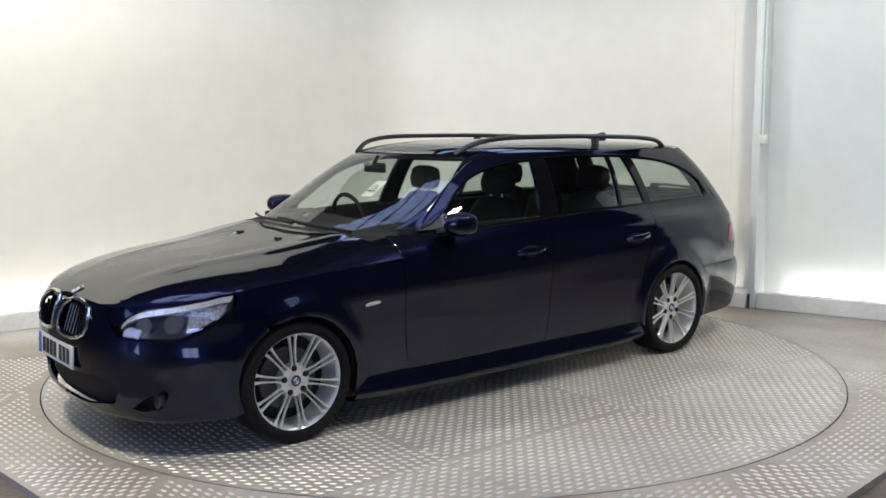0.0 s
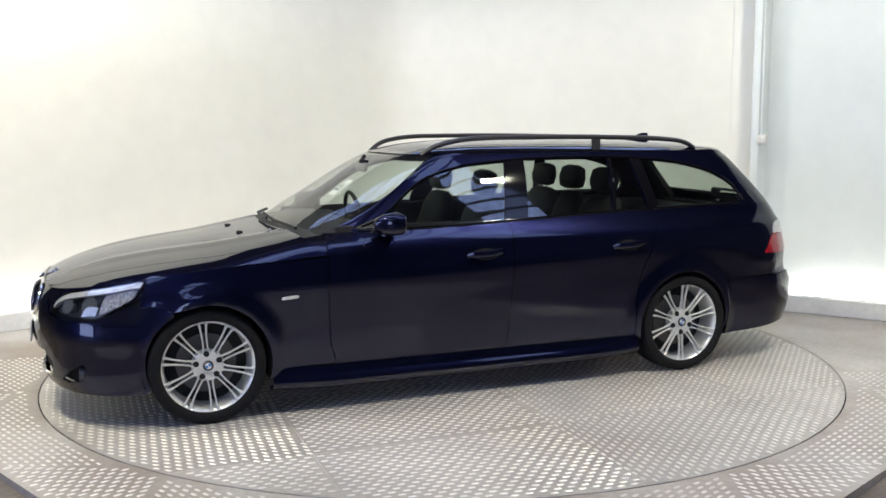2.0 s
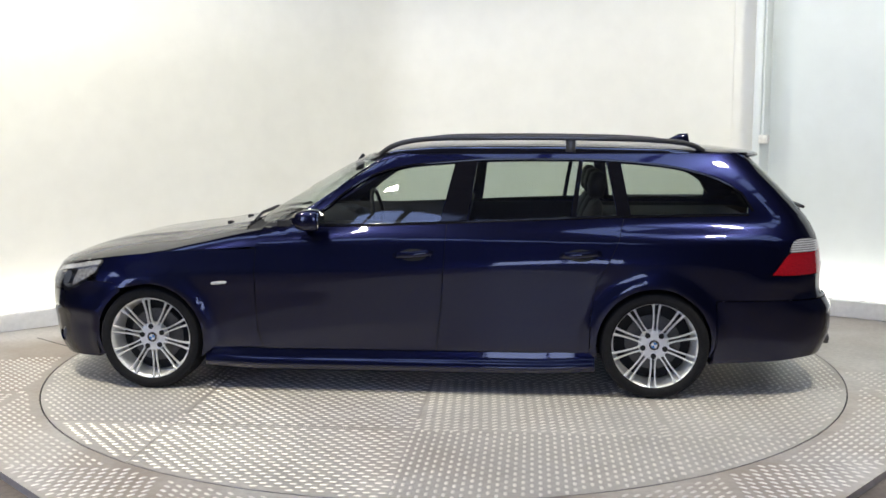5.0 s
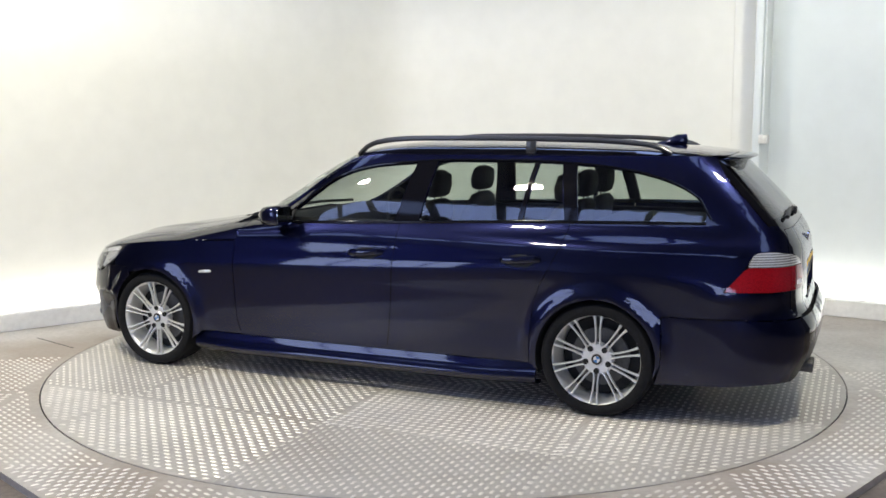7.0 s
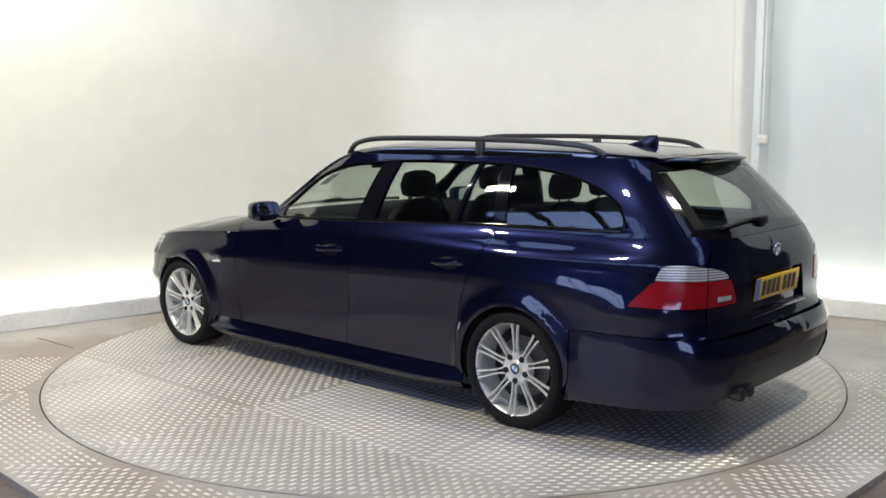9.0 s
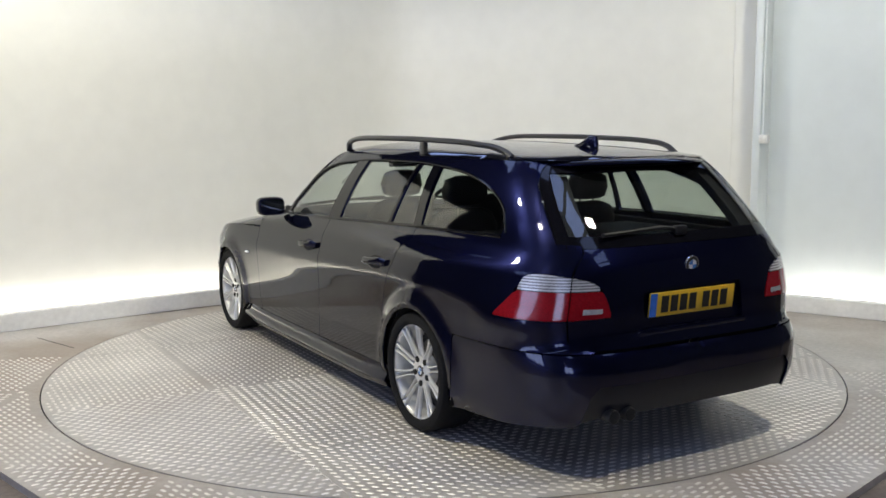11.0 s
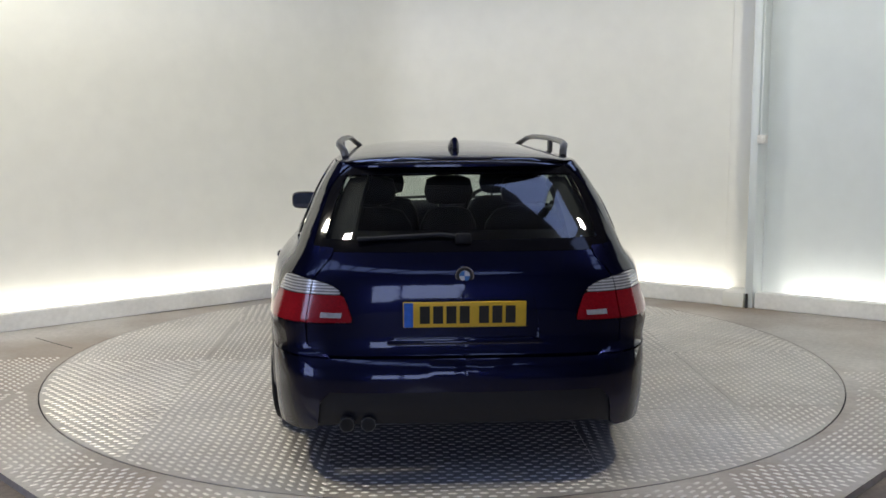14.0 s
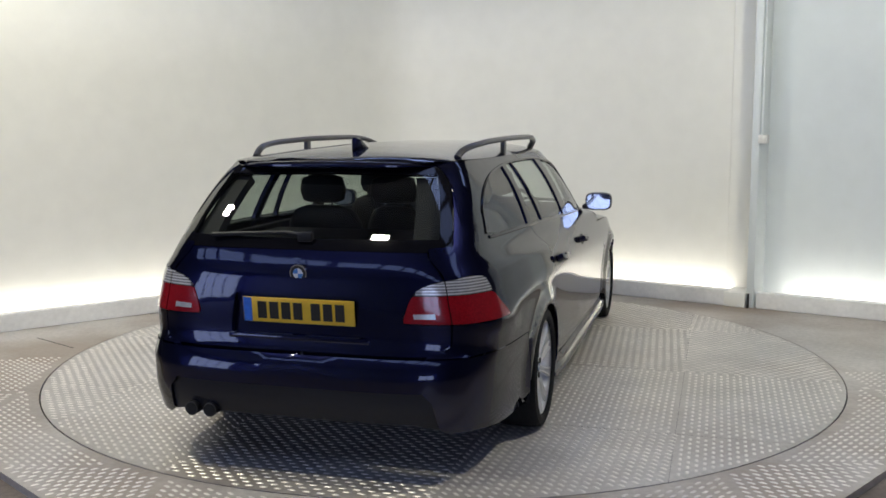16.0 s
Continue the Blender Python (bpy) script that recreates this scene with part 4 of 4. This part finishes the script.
def roundel(m, r, parent):
    bm = bmesh.new()
    tube(bm, (0, 0, 0), (0, 0, .008), r, r * .96, 32)
    bmesh.ops.transform(bm, matrix=m, verts=bm.verts)
    b = part("round_badge", bm, M_CHROME, parent, "round chrome-edged badge")
    bm = bmesh.new()
    tube(bm, (0, 0, .008), (0, 0, .0092), r * .86, r * .86, 32)
    bmesh.ops.transform(bm, matrix=m, verts=bm.verts)
    part("badge_ring", bm, M_INK, b)
    bm = bmesh.new()
    tube(bm, (0, 0, .009), (0, 0, .0102), r * .56, r * .56, 24)
    bmesh.ops.transform(bm, matrix=m, verts=bm.verts)
    part("badge_centre", bm, M_WHITEPLATE, b)
    bm = bmesh.new()
    for q in (0, 2):
        vs = [bm.verts.new((0, 0, .0106))] + [bm.verts.new((r * .55 * math.cos(t), r * .55 * math.sin(t), .0106)) for t in np.linspace(q * math.pi / 2, (q + 1) * math.pi / 2, 8)]
        bm.faces.new(vs)
    bmesh.ops.transform(bm, matrix=m, verts=bm.verts)
    part("badge_quarter", bm, M_ROUNDEL, b)


roundel(Matrix.Translation((-2.405, 0, .892)) @ Matrix.Rotation(radians(-96), 4, "Y"), .041, tailgate)
roundel(Matrix.Translation((2.175, 0, bonnet(2.175, 0)[2] - .005)) @ Matrix.Rotation(radians(32), 4, "Y"), .041, car)

# ---------- greenhouse ----------
win_top = curve((-1.99, 1.02), (-1.965, 1.085), (-1.88, 1.165), (-1.72, 1.236), (-1.51, 1.283), (-1.26, 1.308), (-1.02, 1.320), (-.7, 1.322), (-.45, 1.318), (-.3, 1.307), (-.09, 1.290), (.05, 1.264), (.18, 1.220), (.32, 1.130), (.41, 1.055), (.52, .985), (.60, .955))
WZ = .012
side_top = curve((-2.03, ROOF_Z), (0.08, ROOF_Z))
a_line = curve((-.05, 1.352), (.10, 1.315), (.25, 1.235), (.40, 1.135), (.55, 1.045), (.70, .965), (.78, .93))


def opening(x0, x1, n=22, d=0.0):
    """A window between two uprights: x at belt and at the top may differ."""
    (b0, t0), (b1, t1) = x0, x1
    lowr = [(x, belt(x) + WZ + d) for x in np.linspace(b0, b1, n)]
    topr = [(x, max(win_top(x) - d, belt(x) + WZ + d + .002)) for x in np.linspace(t1, t0, n)]
    return lowr + topr


w1 = opening((-.245, -.322), (.575, .57))
w2 = opening((-.975, -1.025), (-.40, -.45))
w2b = opening((-1.235, -1.18), (-1.005, -1.05))
w3 = opening((-1.955, -1.965), (-1.31, -1.26))
shell = rows(belt, .80, -2.10, 50) + [(-2.17, 1.06), (-2.10, 1.16), (-2.03, 1.25), (-1.985, 1.32), (-1.97, ROOF_Z)] + [(x, ROOF_Z) for x in np.linspace(-1.9, -.08, 30)] + rows(a_line, -.03, .77, 20)
for sg in BOTH:
    sheet("side_frame", M_PAINT, car, patch(upper_side, shell, [w1, w2, w2b, w3], .035, sides=(sg,), depth=.02), label="navy roof side and pillars")
    for nm, w in (("front_side_window", w1), ("rear_side_window", w2), ("quarter_light", w2b), ("load_bay_window", w3)):
        o = sheet(nm, M_GLASS, car, patch(shift(upper_side, .006), w, (), .05, sides=(sg,), flange=False), label="tinted side window")
        o.visible_shadow = False
    # black pillars between the panes
    for nm, (p0, q0), (p1, q1) in (("pillar_trim", (-.40, -.45), (-.245, -.322)), ("pillar_trim", (-1.005, -1.05), (-.975, -1.025)), ("pillar_trim", (-1.31, -1.26), (-1.235, -1.18))):
        sheet(nm, M_GLOSSBLACK, car, patch(shift(upper_side, -.002), opening((p0 + .002, q0 + .002), (p1 - .002, q1 - .002), 5, -.004), (), .04, sides=(sg,)), label="gloss black pillar trim")
    # dark seals round the whole window band
    for nm, f, x0, x1, d, r in (("belt_seal", belt, .60, -1.96, .008, .009), ("drip_seal", win_top, .58, -1.985, .003, .007)):
        bm = bmesh.new()
        q = [upper_side(x, f(x) + d) for x in np.linspace(x0, x1, 44)]
        sweep(bm, [(x, y * sg + .001 * sg, z) for x, y, z in q], .006, r, 8)
        part(nm, bm, M_GLOSSBLACK, car)
# screens
S0 = ag(.715)
o = sheet("windscreen", M_SCREEN, car, patch(shift(upper, .002), [(S0, .95), (GFC, .95), (GFC, 1.345), (S0, 1.335)], (), .04, sides=BOTH, flange=False), label="raked windscreen")
o.visible_shadow = False
sheet("screen_border", M_GLOSSBLACK, car, patch(shift(upper, .004), [(S0, 1.315), (GFC, 1.325), (GFC, 1.352), (S0, 1.352)], (), .04, sides=BOTH, flange=False))
for sg in BOTH:
    al = [(x, z) for x, z in rows(a_line, .0, .80, 16)]
    bm = bmesh.new()
    inner = [Vector(upper(S0, z)) for z in np.linspace(1.352, .94, 24)]
    pts = []
    for v in inner:
        xo = next((x for x in np.linspace(-.1, .85, 300) if a_line(x) <= v.z + 1e-4), .80)
        pts.append((v, Vector(upper_side(xo, v.z))))
    V, F = [], []
    for i, (p, q) in enumerate(pts):
        for k in range(5):
            s = k / 4
            c = p.lerp(q, s) + Vector((.4, 1, .5)).normalized() * .012 * math.sin(math.pi * s)
            V.append((c.x, c.y * sg, c.z))
    for i in range(len(pts) - 1):
        for k in range(4):
            f = (i * 5 + k, i * 5 + k + 1, i * 5 + k + 6, i * 5 + k + 5)
            F.append(f if sg > 0 else f[::-1])
    obj("windscreen_pillar", V, F, M_PAINT, car, smooth=True)
o = sheet("rear_screen", M_GLASS, car, patch(shift(upper, .002), [(ah(.635), 1.035), (GRC, 1.028), (GRC, 1.31), (ah(.665), 1.30)], (), .04, sides=BOTH, flange=False), label="tinted rear screen")
o.visible_shadow = False
sheet("rear_screen_border", M_GLOSSBLACK, car, patch(upper, [(ah(.668), .987), (GRC - .0, .987), (GRC, 1.03), (ah(.625), 1.037), (ah(.655), 1.298), (GRC, 1.308), (GRC, 1.345), (ah(.705), 1.345)], (), .035, sides=BOTH), label="gloss black border of the rear screen")
for sg in BOTH:
    sheet("rear_pillar", M_PAINT, car, patch(upper, [(ah(.672), .985), (ah(.71), ROOF_Z), (-1.92, ROOF_Z), (-1.96, 1.25), (-2.02, 1.10), (-2.03, 1.0)], (), .035, sides=(sg,), lift=-.001), label="navy rear pillar")
# wide dark linings inside the rear pillars
for sg in BOTH:
    sheet("rear_pillar_lining", M_CABIN, car, patch(shift(upper, .035), [(ah(.66), 1.0), (ah(.50), 1.0), (ah(.54), 1.31), (ah(.66), 1.31)], (), .05, sides=(sg,), depth=.04), label="dark plastic lining of the rear pillar")
# roof
ro = []
for a in np.linspace(GRC, GB, 30):
    x, y, z = upper(a, ROOF_Z)
    ro.append((x - .028 * (a < GB) * min(1, (GB - a) / .5), y))
ro += [upper(a, ROOF_Z)[:2] for a in np.linspace(GB + .1, GA, 14)] + [upper(a, ROOF_Z)[:2] for a in np.linspace(GA + .05, GFC, 26)]
ro = [(x, max(y, 0) * .9985) for x, y in ro]
roof_loop = ro + [(x, -y) for x, y in ro[-2:0:-1]]
sheet("roof", M_PAINT, car, patch(roof_fn, roof_loop, (), .045, flange=False), label="navy roof")
# spoiler lip over the rear screen
bm = bmesh.new()
sp = [Vector((-2.045 + .15 * (y / .47) ** 4, y, 1.341 - .006 * (y / .47) ** 2)) for y in np.linspace(-.47, .47, 25)]
sweep(bm, sp, .072, [.008 + .013 * (1 - abs(i - 12) / 12) ** .35 for i in range(25)], 14, side=(1, 0, 0))
part("roof_spoiler", bm, M_PAINT, car, "navy roof spoiler lip")
# rails
for sg in BOTH:
    bm = bmesh.new()
    rail_y = curve((-1.74, .525), (-1.5, .568), (-1.0, .582), (-.3, .584), (.0, .560), (.14, .505))
    arc = curve((-1.74, -.004), (-1.68, .028), (-1.56, .054), (-1.3, .069), (-.8, .073), (-.3, .071), (-.05, .057), (.06, .034), (.14, -.004))
    rail_z = lambda x: roof_fn(x, rail_y(x))[2] + arc(x)
    xs2 = np.concatenate([np.linspace(.14, 0, 10), np.linspace(-.08, -1.5, 24), np.linspace(-1.56, -1.74, 10)])
    sweep(bm, [(x, rail_y(x) * sg, rail_z(x)) for x in xs2], .019, .015, 10)
    rl = part("roof_rail", bm, M_SATIN, car, "satin black roof rail")
    for x in (-.98,):
        bm = bmesh.new()
        box(bm, (x - .028, rail_y(x) * sg - .012, 1.36), (x + .028, rail_y(x) * sg + .012, rail_z(x)), None, .006)
        part("rail_foot", bm, M_SATIN, rl)
# fin
bm = bmesh.new()
pr = [(-1.52, .005, .004), (-1.56, .022, .018), (-1.62, .030, .034), (-1.68, .026, .060), (-1.715, .018, .064), (-1.73, .010, .02)]
sweep(bm, [(x, 0, 1.392 + h * .5) for x, w, h in pr], [w for x, w, h in pr], [h * .65 for x, w, h in pr], 12)
part("roof_fin", bm, M_PAINT, car, "navy shark-fin aerial")
# mirrors
for sg in BOTH:
    bm = bmesh.new()
    mx = [(.555, .91, .996, .012, .014), (.545, .92, .996, .056, .038), (.515, .93, .996, .082, .056), (.47, .935, .997, .090, .061), (.43, .937, .998, .090, .060), (.415, .937, .998, .083, .054)]
    sweep(bm, [(x, (y + .0) * sg, z) for x, y, z, a, b in mx], [a for *_, a, b in mx], [b for *_, a, b in mx], 24, square=.55)
    mir = part("wing_mirror", bm, M_PAINT, car, "navy wing mirror", sharp=50)
    bm = bmesh.new()
    sweep(bm, [(.42, .937 * sg, .998), (.411, .937 * sg, .998)], .079, .050, 24, square=.55)
    part("mirror_glass", bm, M_MIRROR, mir, "mirror glass", sharp=50)
    bm = bmesh.new()
    sweep(bm, [(.52, .83 * sg, .955), (.50, .88 * sg, .958), (.48, .93 * sg, .965)], .035, .02, 10, side=(1, 0, 0))
    part("mirror_foot", bm, M_BLACK, mir)
    bm = bmesh.new()
    sheet("mirror_triangle", M_BLACK, car, patch(shift(upper_side, -.003), [(.62, .957), (.46, .957), (.45, 1.03)], (), .03, sides=(sg,)))
# wipers
for nm, p in (("wiper", [(.90, .55, .955), (.955, .20, .972), (.945, -.15, .985)]), ("wiper", [(.965, .05, .972), (.945, -.35, .972), (.83, -.64, .968)])):
    bm = bmesh.new()
    sweep(bm, p, .008, .010, 6, side=(1, 0, 0))
    part(nm, bm, M_BLACK, car, "black windscreen wiper")
sheet("scuttle", M_BLACK, car, patch(lambda y, v: (.985 - .075 * (y / .735) ** 2 - .13 * v, y, .924 - .012 * (y / .7) ** 2 + .02 * v), [(-.71, 0), (.71, 0), (.71, 1), (-.71, 1)], (), .08, flange=False), label="black scuttle panel")
for y in (.22, -.22):
    bm = bmesh.new()
    box(bm, (1.14, y - .02, .898), (1.175, y + .02, .920), None, .006)
    part("washer_jet", bm, M_BLACK, car)
bm = bmesh.new()
gy = lambda z: Vector(shift(upper, -.018)(GRC, z)).x
sweep(bm, [(gy(1.045), .0, 1.045), (gy(1.055), .10, 1.055), (gy(1.04), .45, 1.04)], .012, .010, 8, side=(1, 0, 0))
box(bm, (gy(1.04) - .02, -.035, 1.018), (gy(1.04) + .02, .035, 1.062), None, .01)
part("rear_wiper", bm, M_BLACK, car, "black rear wiper")

# ---------- inside of the body ----------
inner = [(x, z) for x, z in rows(lambda a: .19, AF - .02, WB + ARCH_R + .03, 10)] + [q for q in arch(WB, ARCH_R + .02, .19)] + rows(lambda a: .16, WB - ARCH_R - .04, -WB + ARCH_R + .04, 20)
inner += [q for q in arch(-WB, ARCH_R + .02, .19)] + rows(lambda a: .30, -WB - ARCH_R - .04, AR + .02, 10) + [(AR + .02, .94)] + rows(lambda a: belt(a) - .03, -2.2, .75, 20) + [(.95, .78)] + rows(lambda a: crease(a) - .05, 1.0, AF - .02, 20)
# added black sheet behind the panels, in place of the shade in their gaps
sheet("gap_shade_shell", M_CHASSIS, car, patch(shift(lower, .055), inner, (), .08, sides=BOTH, flange=False), label="black inner shell that paints the shade in the panel gaps")
bm = bmesh.new()
box(bm, (-2.05, -.66, .20), (1.80, .66, .235))
part("underbody", bm, M_CHASSIS, car, smooth=False)
for wx in (WB, -WB):
    for sg in BOTH:
        bm = bmesh.new()
        V, F = [], []
        ts = np.linspace(-.3, math.pi + .3, 25)
        for t in ts:
            for y in (.885, .55):
                V.append((wx + (ARCH_R + .006) * math.cos(t), y * sg, HUB + (ARCH_R + .006) * math.sin(t)))
        for i in range(24):
            F.append((2 * i, 2 * i + 1, 2 * i + 3, 2 * i + 2))
        c = len(V)
        V.append((wx, .55 * sg, HUB))
        F += [(2 * i + 1, c, 2 * i + 3) for i in range(24)]
        bm.free()
        obj("wheel_well", V, F, M_CHASSIS, car, smooth=True)

# ---------- wheels ----------
def wheel_at(wx, sg, turn):
    """A wheel: tyre, rim with ten pairs of thin spokes, hub, disc brake. Its outer face looks along sg*y."""
    w = new("wheel")
    w.parent = car
    w.matrix_basis = Matrix.Translation((wx, .795 * sg, HUB)) @ Matrix.Rotation(radians(turn), 4, "Y")
    tagged(w, "silver alloy wheel with black tyre")
    c = (0, 0, 0)
    bm = bmesh.new()
    lathe(bm, [(.228, -.115), (.262, -.122), (.286, -.116), (.2995, -.095), (RT, -.05), (RT, .05), (.2995, .092), (.289, .110), (.269, .118), (.253, .116), (.242, .108), (.237, .10)], c, 64, sg)
    part("tyre", bm, M_RUBBER, w, "black low-profile tyre")
    bm = bmesh.new()
    lathe(bm, [(.237, .100), (.2465, .109), (.2485, .105), (.2465, .099), (.239, .095), (.229, .088), (.223, .076), (.219, .050), (.215, .02), (.213, -.09)], c, 64, sg)
    rim = part("rim", bm, M_RIM, w, "silver alloy rim with slender paired spokes", sharp=50)
    if wx < 0:                               # the rear rims stand a little wider in their tyres
        rim.matrix_basis = Matrix.Diagonal((1.03, 1.0, 1.03, 1.0))
    bm = bmesh.new()
    tube(bm, (0, -.02 * sg, 0), (0, -.005 * sg, 0), .155, seg=48)
    part("brake_disc", bm, M_DISC, w, "grey steel brake disc")
    # added black disc behind the spokes stands in for the shade inside the rim
    bm = bmesh.new()
    lathe(bm, [(.211, -.03), (.0, -.035)], c, 48, sg)
    part("rim_shade", bm, M_CHASSIS, w)
    for i in range(10):
        t = 2 * math.pi * i / 10
        for s in (-1, 1):
            pts = []
            for r, d, y in ((.068, .0165, .058), (.088, .0115, .067), (.12, .0102, .073), (.16, .0118, .078), (.20, .0150, .084), (.235, .0195, .089)):
                th = t + s * d / r
                pts.append((r * math.cos(th), y * sg, r * math.sin(th)))
            part("spoke", sweep(bmesh.new(), pts, [.012, .012, .011, .010, .010, .010], [.0062, .0050, .0048, .0050, .0058, .0095], 8), M_RIM, rim)
    bm = bmesh.new()
    lathe(bm, [(.0, .070), (.036, .070), (.040, .066), (.066, .070), (.078, .066), (.084, .052), (.080, .02)], c, 40, sg)
    part("hub", bm, M_RIM, rim)
    # black discs on the hub paint the shade of its five bolt holes
    for i in range(5):
        t = 2 * math.pi * i / 5
        bm = bmesh.new()
        tube(bm, (.062 * math.cos(t), .050 * sg, .062 * math.sin(t)), (.062 * math.cos(t), .0745 * sg, .062 * math.sin(t)), .0150, seg=14)
        part("bolt_hole_shade", bm, M_CHASSIS, rim)
    roundel(Matrix.Translation((0, .068 * sg, 0)) @ Matrix.Rotation(radians(-90 * sg), 4, "X"), .031, rim)
    return w


for wx, turn in ((WB, -12), (-WB, 16)):
    for sg in BOTH:
        wheel_at(wx, sg, turn * sg)

# ---------- cabin ----------
def cushion(bm, pts, half, thick, seg=14):
    """An upholstered slab along pts (x, z), half wide."""
    return sweep(bm, [(x, 0, z) for x, z in pts], half, thick, seg)


def seat(x, y, name="seat", width=.24, back=True):
    s = new(name)
    s.parent = car
    s.matrix_basis = Matrix.Translation((x, y, 0))
    tagged(s, "black leather seat with headrest")
    h = width
    part("seat_cushion", sweep(bmesh.new(), [(.27, 0, .50), (.22, 0, .53), (0, 0, .51), (-.20, 0, .49)], [h * .8, h, h, h * .95], [.04, .07, .07, .07], 20, square=.6), M_LEATHER, s, sharp=60)
    part("backrest", sweep(bmesh.new(), [(-.16, 0, .50), (-.21, 0, .62), (-.27, 0, .80), (-.32, 0, .98), (-.345, 0, 1.05), (-.35, 0, 1.075)], [h * .8, h, h, h * .9, h * .7, h * .4], [.06, .065, .06, .05, .04, .015], 20, square=.6), M_LEATHER, s, sharp=60)
    hr = part("headrest", sweep(bmesh.new(), [(-.335, 0, 1.09), (-.335, 0, 1.105), (-.34, 0, 1.16), (-.35, 0, 1.225), (-.355, 0, 1.245)], [.08, .12, .135, .12, .07], [.03, .045, .055, .045, .02], 20, square=.6), M_LEATHER, s, sharp=60)
    for q in (-.05, .05):
        part("headrest_post", tube(bmesh.new(), (-.335, q, 1.04), (-.335, q, 1.11), .007, seg=8), M_CHROME, hr)
    return s


seat(.02, .37), seat(.02, -.37)
for y in (.42, -.42):
    seat(-.80, y, "rear_seat", .24)
rear_mid = seat(-.80, 0, "rear_seat", .17)
bm = bmesh.new()
sweep(bm, [(.85, 0, .90), (.70, 0, .93), (.52, 0, .925), (.42, 0, .88), (.40, 0, .74)], [.70, .74, .76, .76, .70], [.03, .04, .04, .05, .06], 20, square=.5)
part("dashboard", bm, M_CABIN, car, "black dashboard", sharp=60)
bm = bmesh.new()
box(bm, (.42, -.50, .90), (.62, -.22, .965), None, .03)
part("instrument_hood", bm, M_CABIN, car)
bm = bmesh.new()
ringp = [(.30 + .06 * math.cos(t) * .5, -.37 + .185 * math.sin(t), .90 + .18 * math.cos(t)) for t in np.linspace(0, 2 * math.pi, 33)]
sweep(bm, ringp, .014, .014, 8, side=(1, 0, 0))
sw = part("steering_wheel", bm, M_LEATHER, car, "black steering wheel", sharp=60)
bm = bmesh.new()
box(bm, (.30, -.44, .84), (.34, -.30, .93), None, .015)
tube(bm, (.32, -.37, .88), (.55, -.37, .84), .03, seg=10)
sweep(bm, [(.30, -.55, .91), (.31, -.37, .90), (.30, -.19, .91)], .012, .018, 8, side=(1, 0, 0))
part("steering_boss", bm, M_CABIN, sw)
bm = bmesh.new()
box(bm, (.345, -.11, 1.235), (.365, .11, 1.295), None, .012)
im = part("interior_mirror", bm, M_CABIN, car, "black interior mirror")
part("mirror_stem", tube(bmesh.new(), (.36, 0, 1.29), (.33, 0, 1.335), .012, seg=8), M_CABIN, im)
for sg in BOTH:
    bm = bmesh.new()
    box(bm, (-1.95, .70, .30), (.72, .735, .975), None, .01)
    bmesh.ops.transform(bm, matrix=Matrix.Diagonal((1, sg, 1, 1)), verts=bm.verts)
    part("door_lining", bm, M_CABIN, car, "black door lining")
bm = bmesh.new()
box(bm, (-2.25, -.70, .26), (.9, .70, .34))
part("cabin_floor", bm, M_CABIN, car, smooth=False)
bm = bmesh.new()
box(bm, (-2.10, -.66, .93), (-1.22, .66, .955), None, .008)
part("luggage_cover", bm, M_CABIN, car, "black luggage cover")
bm = bmesh.new()
box(bm, (-2.26, -.50, .58), (-2.22, .50, .96))
part("tailgate_lining", bm, M_CABIN, car, smooth=False)
head = [(x, y * .96) for x, y in roof_loop]
sheet("headlining", M_HEADLINER, car, patch(lambda x, y: (x, y, roof_fn(x, y)[2] - .03), head, (), .12, flange=False), label="pale grey headlining")
bm = bmesh.new()
box(bm, (-.30, -.12, .34), (.60, .12, .60), None, .02)
part("centre_console", bm, M_CABIN, car)
card = sheet("screen_card", M_PAPER, car, patch(shift(upper, .006), [(1.01, 1.125), (.92, 1.125), (.92, 1.205), (1.01, 1.205)], (), .03, flange=False), label="pale paper card inside the windscreen")
o = Vector(upper(.995, 1.158))
right, up = (Vector(upper(.945, 1.158)) - o).normalized(), (Vector(upper(.995, 1.20)) - o).normalized()
face = right.cross(up)
txt = bpy.data.curves.new("card_number", "FONT")
txt.body, txt.size, txt.extrude = "15", .055, .0004
txt.materials.append(M_INK)
num = new("card_number", txt)
num.parent = card
num.matrix_basis = Matrix(((right.x, up.x, face.x, o.x - face.x * .001), (right.y, up.y, face.y, o.y - face.y * .001), (right.z, up.z, face.z, o.z - face.z * .001), (0, 0, 0, 1)))
bm = bmesh.new()
box(bm, (.0, -.020, 0), (.060, -.010, .0012), num.matrix_basis)
part("card_bar", bm, M_INK, card, smooth=False)


# ---------- what moves ----------
def motions():
    # the disc and the car on it turn together about the centre of the bay
    seen = [(0, 219.0), (.5, 214.5), (1, 210.0), (1.5, 205.65), (2, 201.15), (2.5, 196.7), (3, 192.35), (3.5, 188.1), (4, 183.7), (4.5, 179.15), (5, 174.55), (5.5, 169.95),
            (6, 165.4), (6.5, 160.82), (7, 156.28), (7.5, 151.78), (8, 147.28), (8.5, 142.8), (9, 138.33), (9.5, 133.85), (10, 129.35), (10.5, 124.85), (11, 120.35),
            (11.5, 115.8), (12, 111.1), (12.5, 106.6), (13, 101.9), (13.5, 97.25), (14, 92.55), (14.5, 87.95), (15, 83.2), (15.5, 78.6), (16, 73.9)]
    walk(turntable, [(t, pose(0, 0, 0, 0, 0, a)) for t, a in seen])
    walk(car, [(t, pose(0, 0, 0, 0, 0, a) @ pose(.183, .004, 0)) for t, a in seen])


motions()
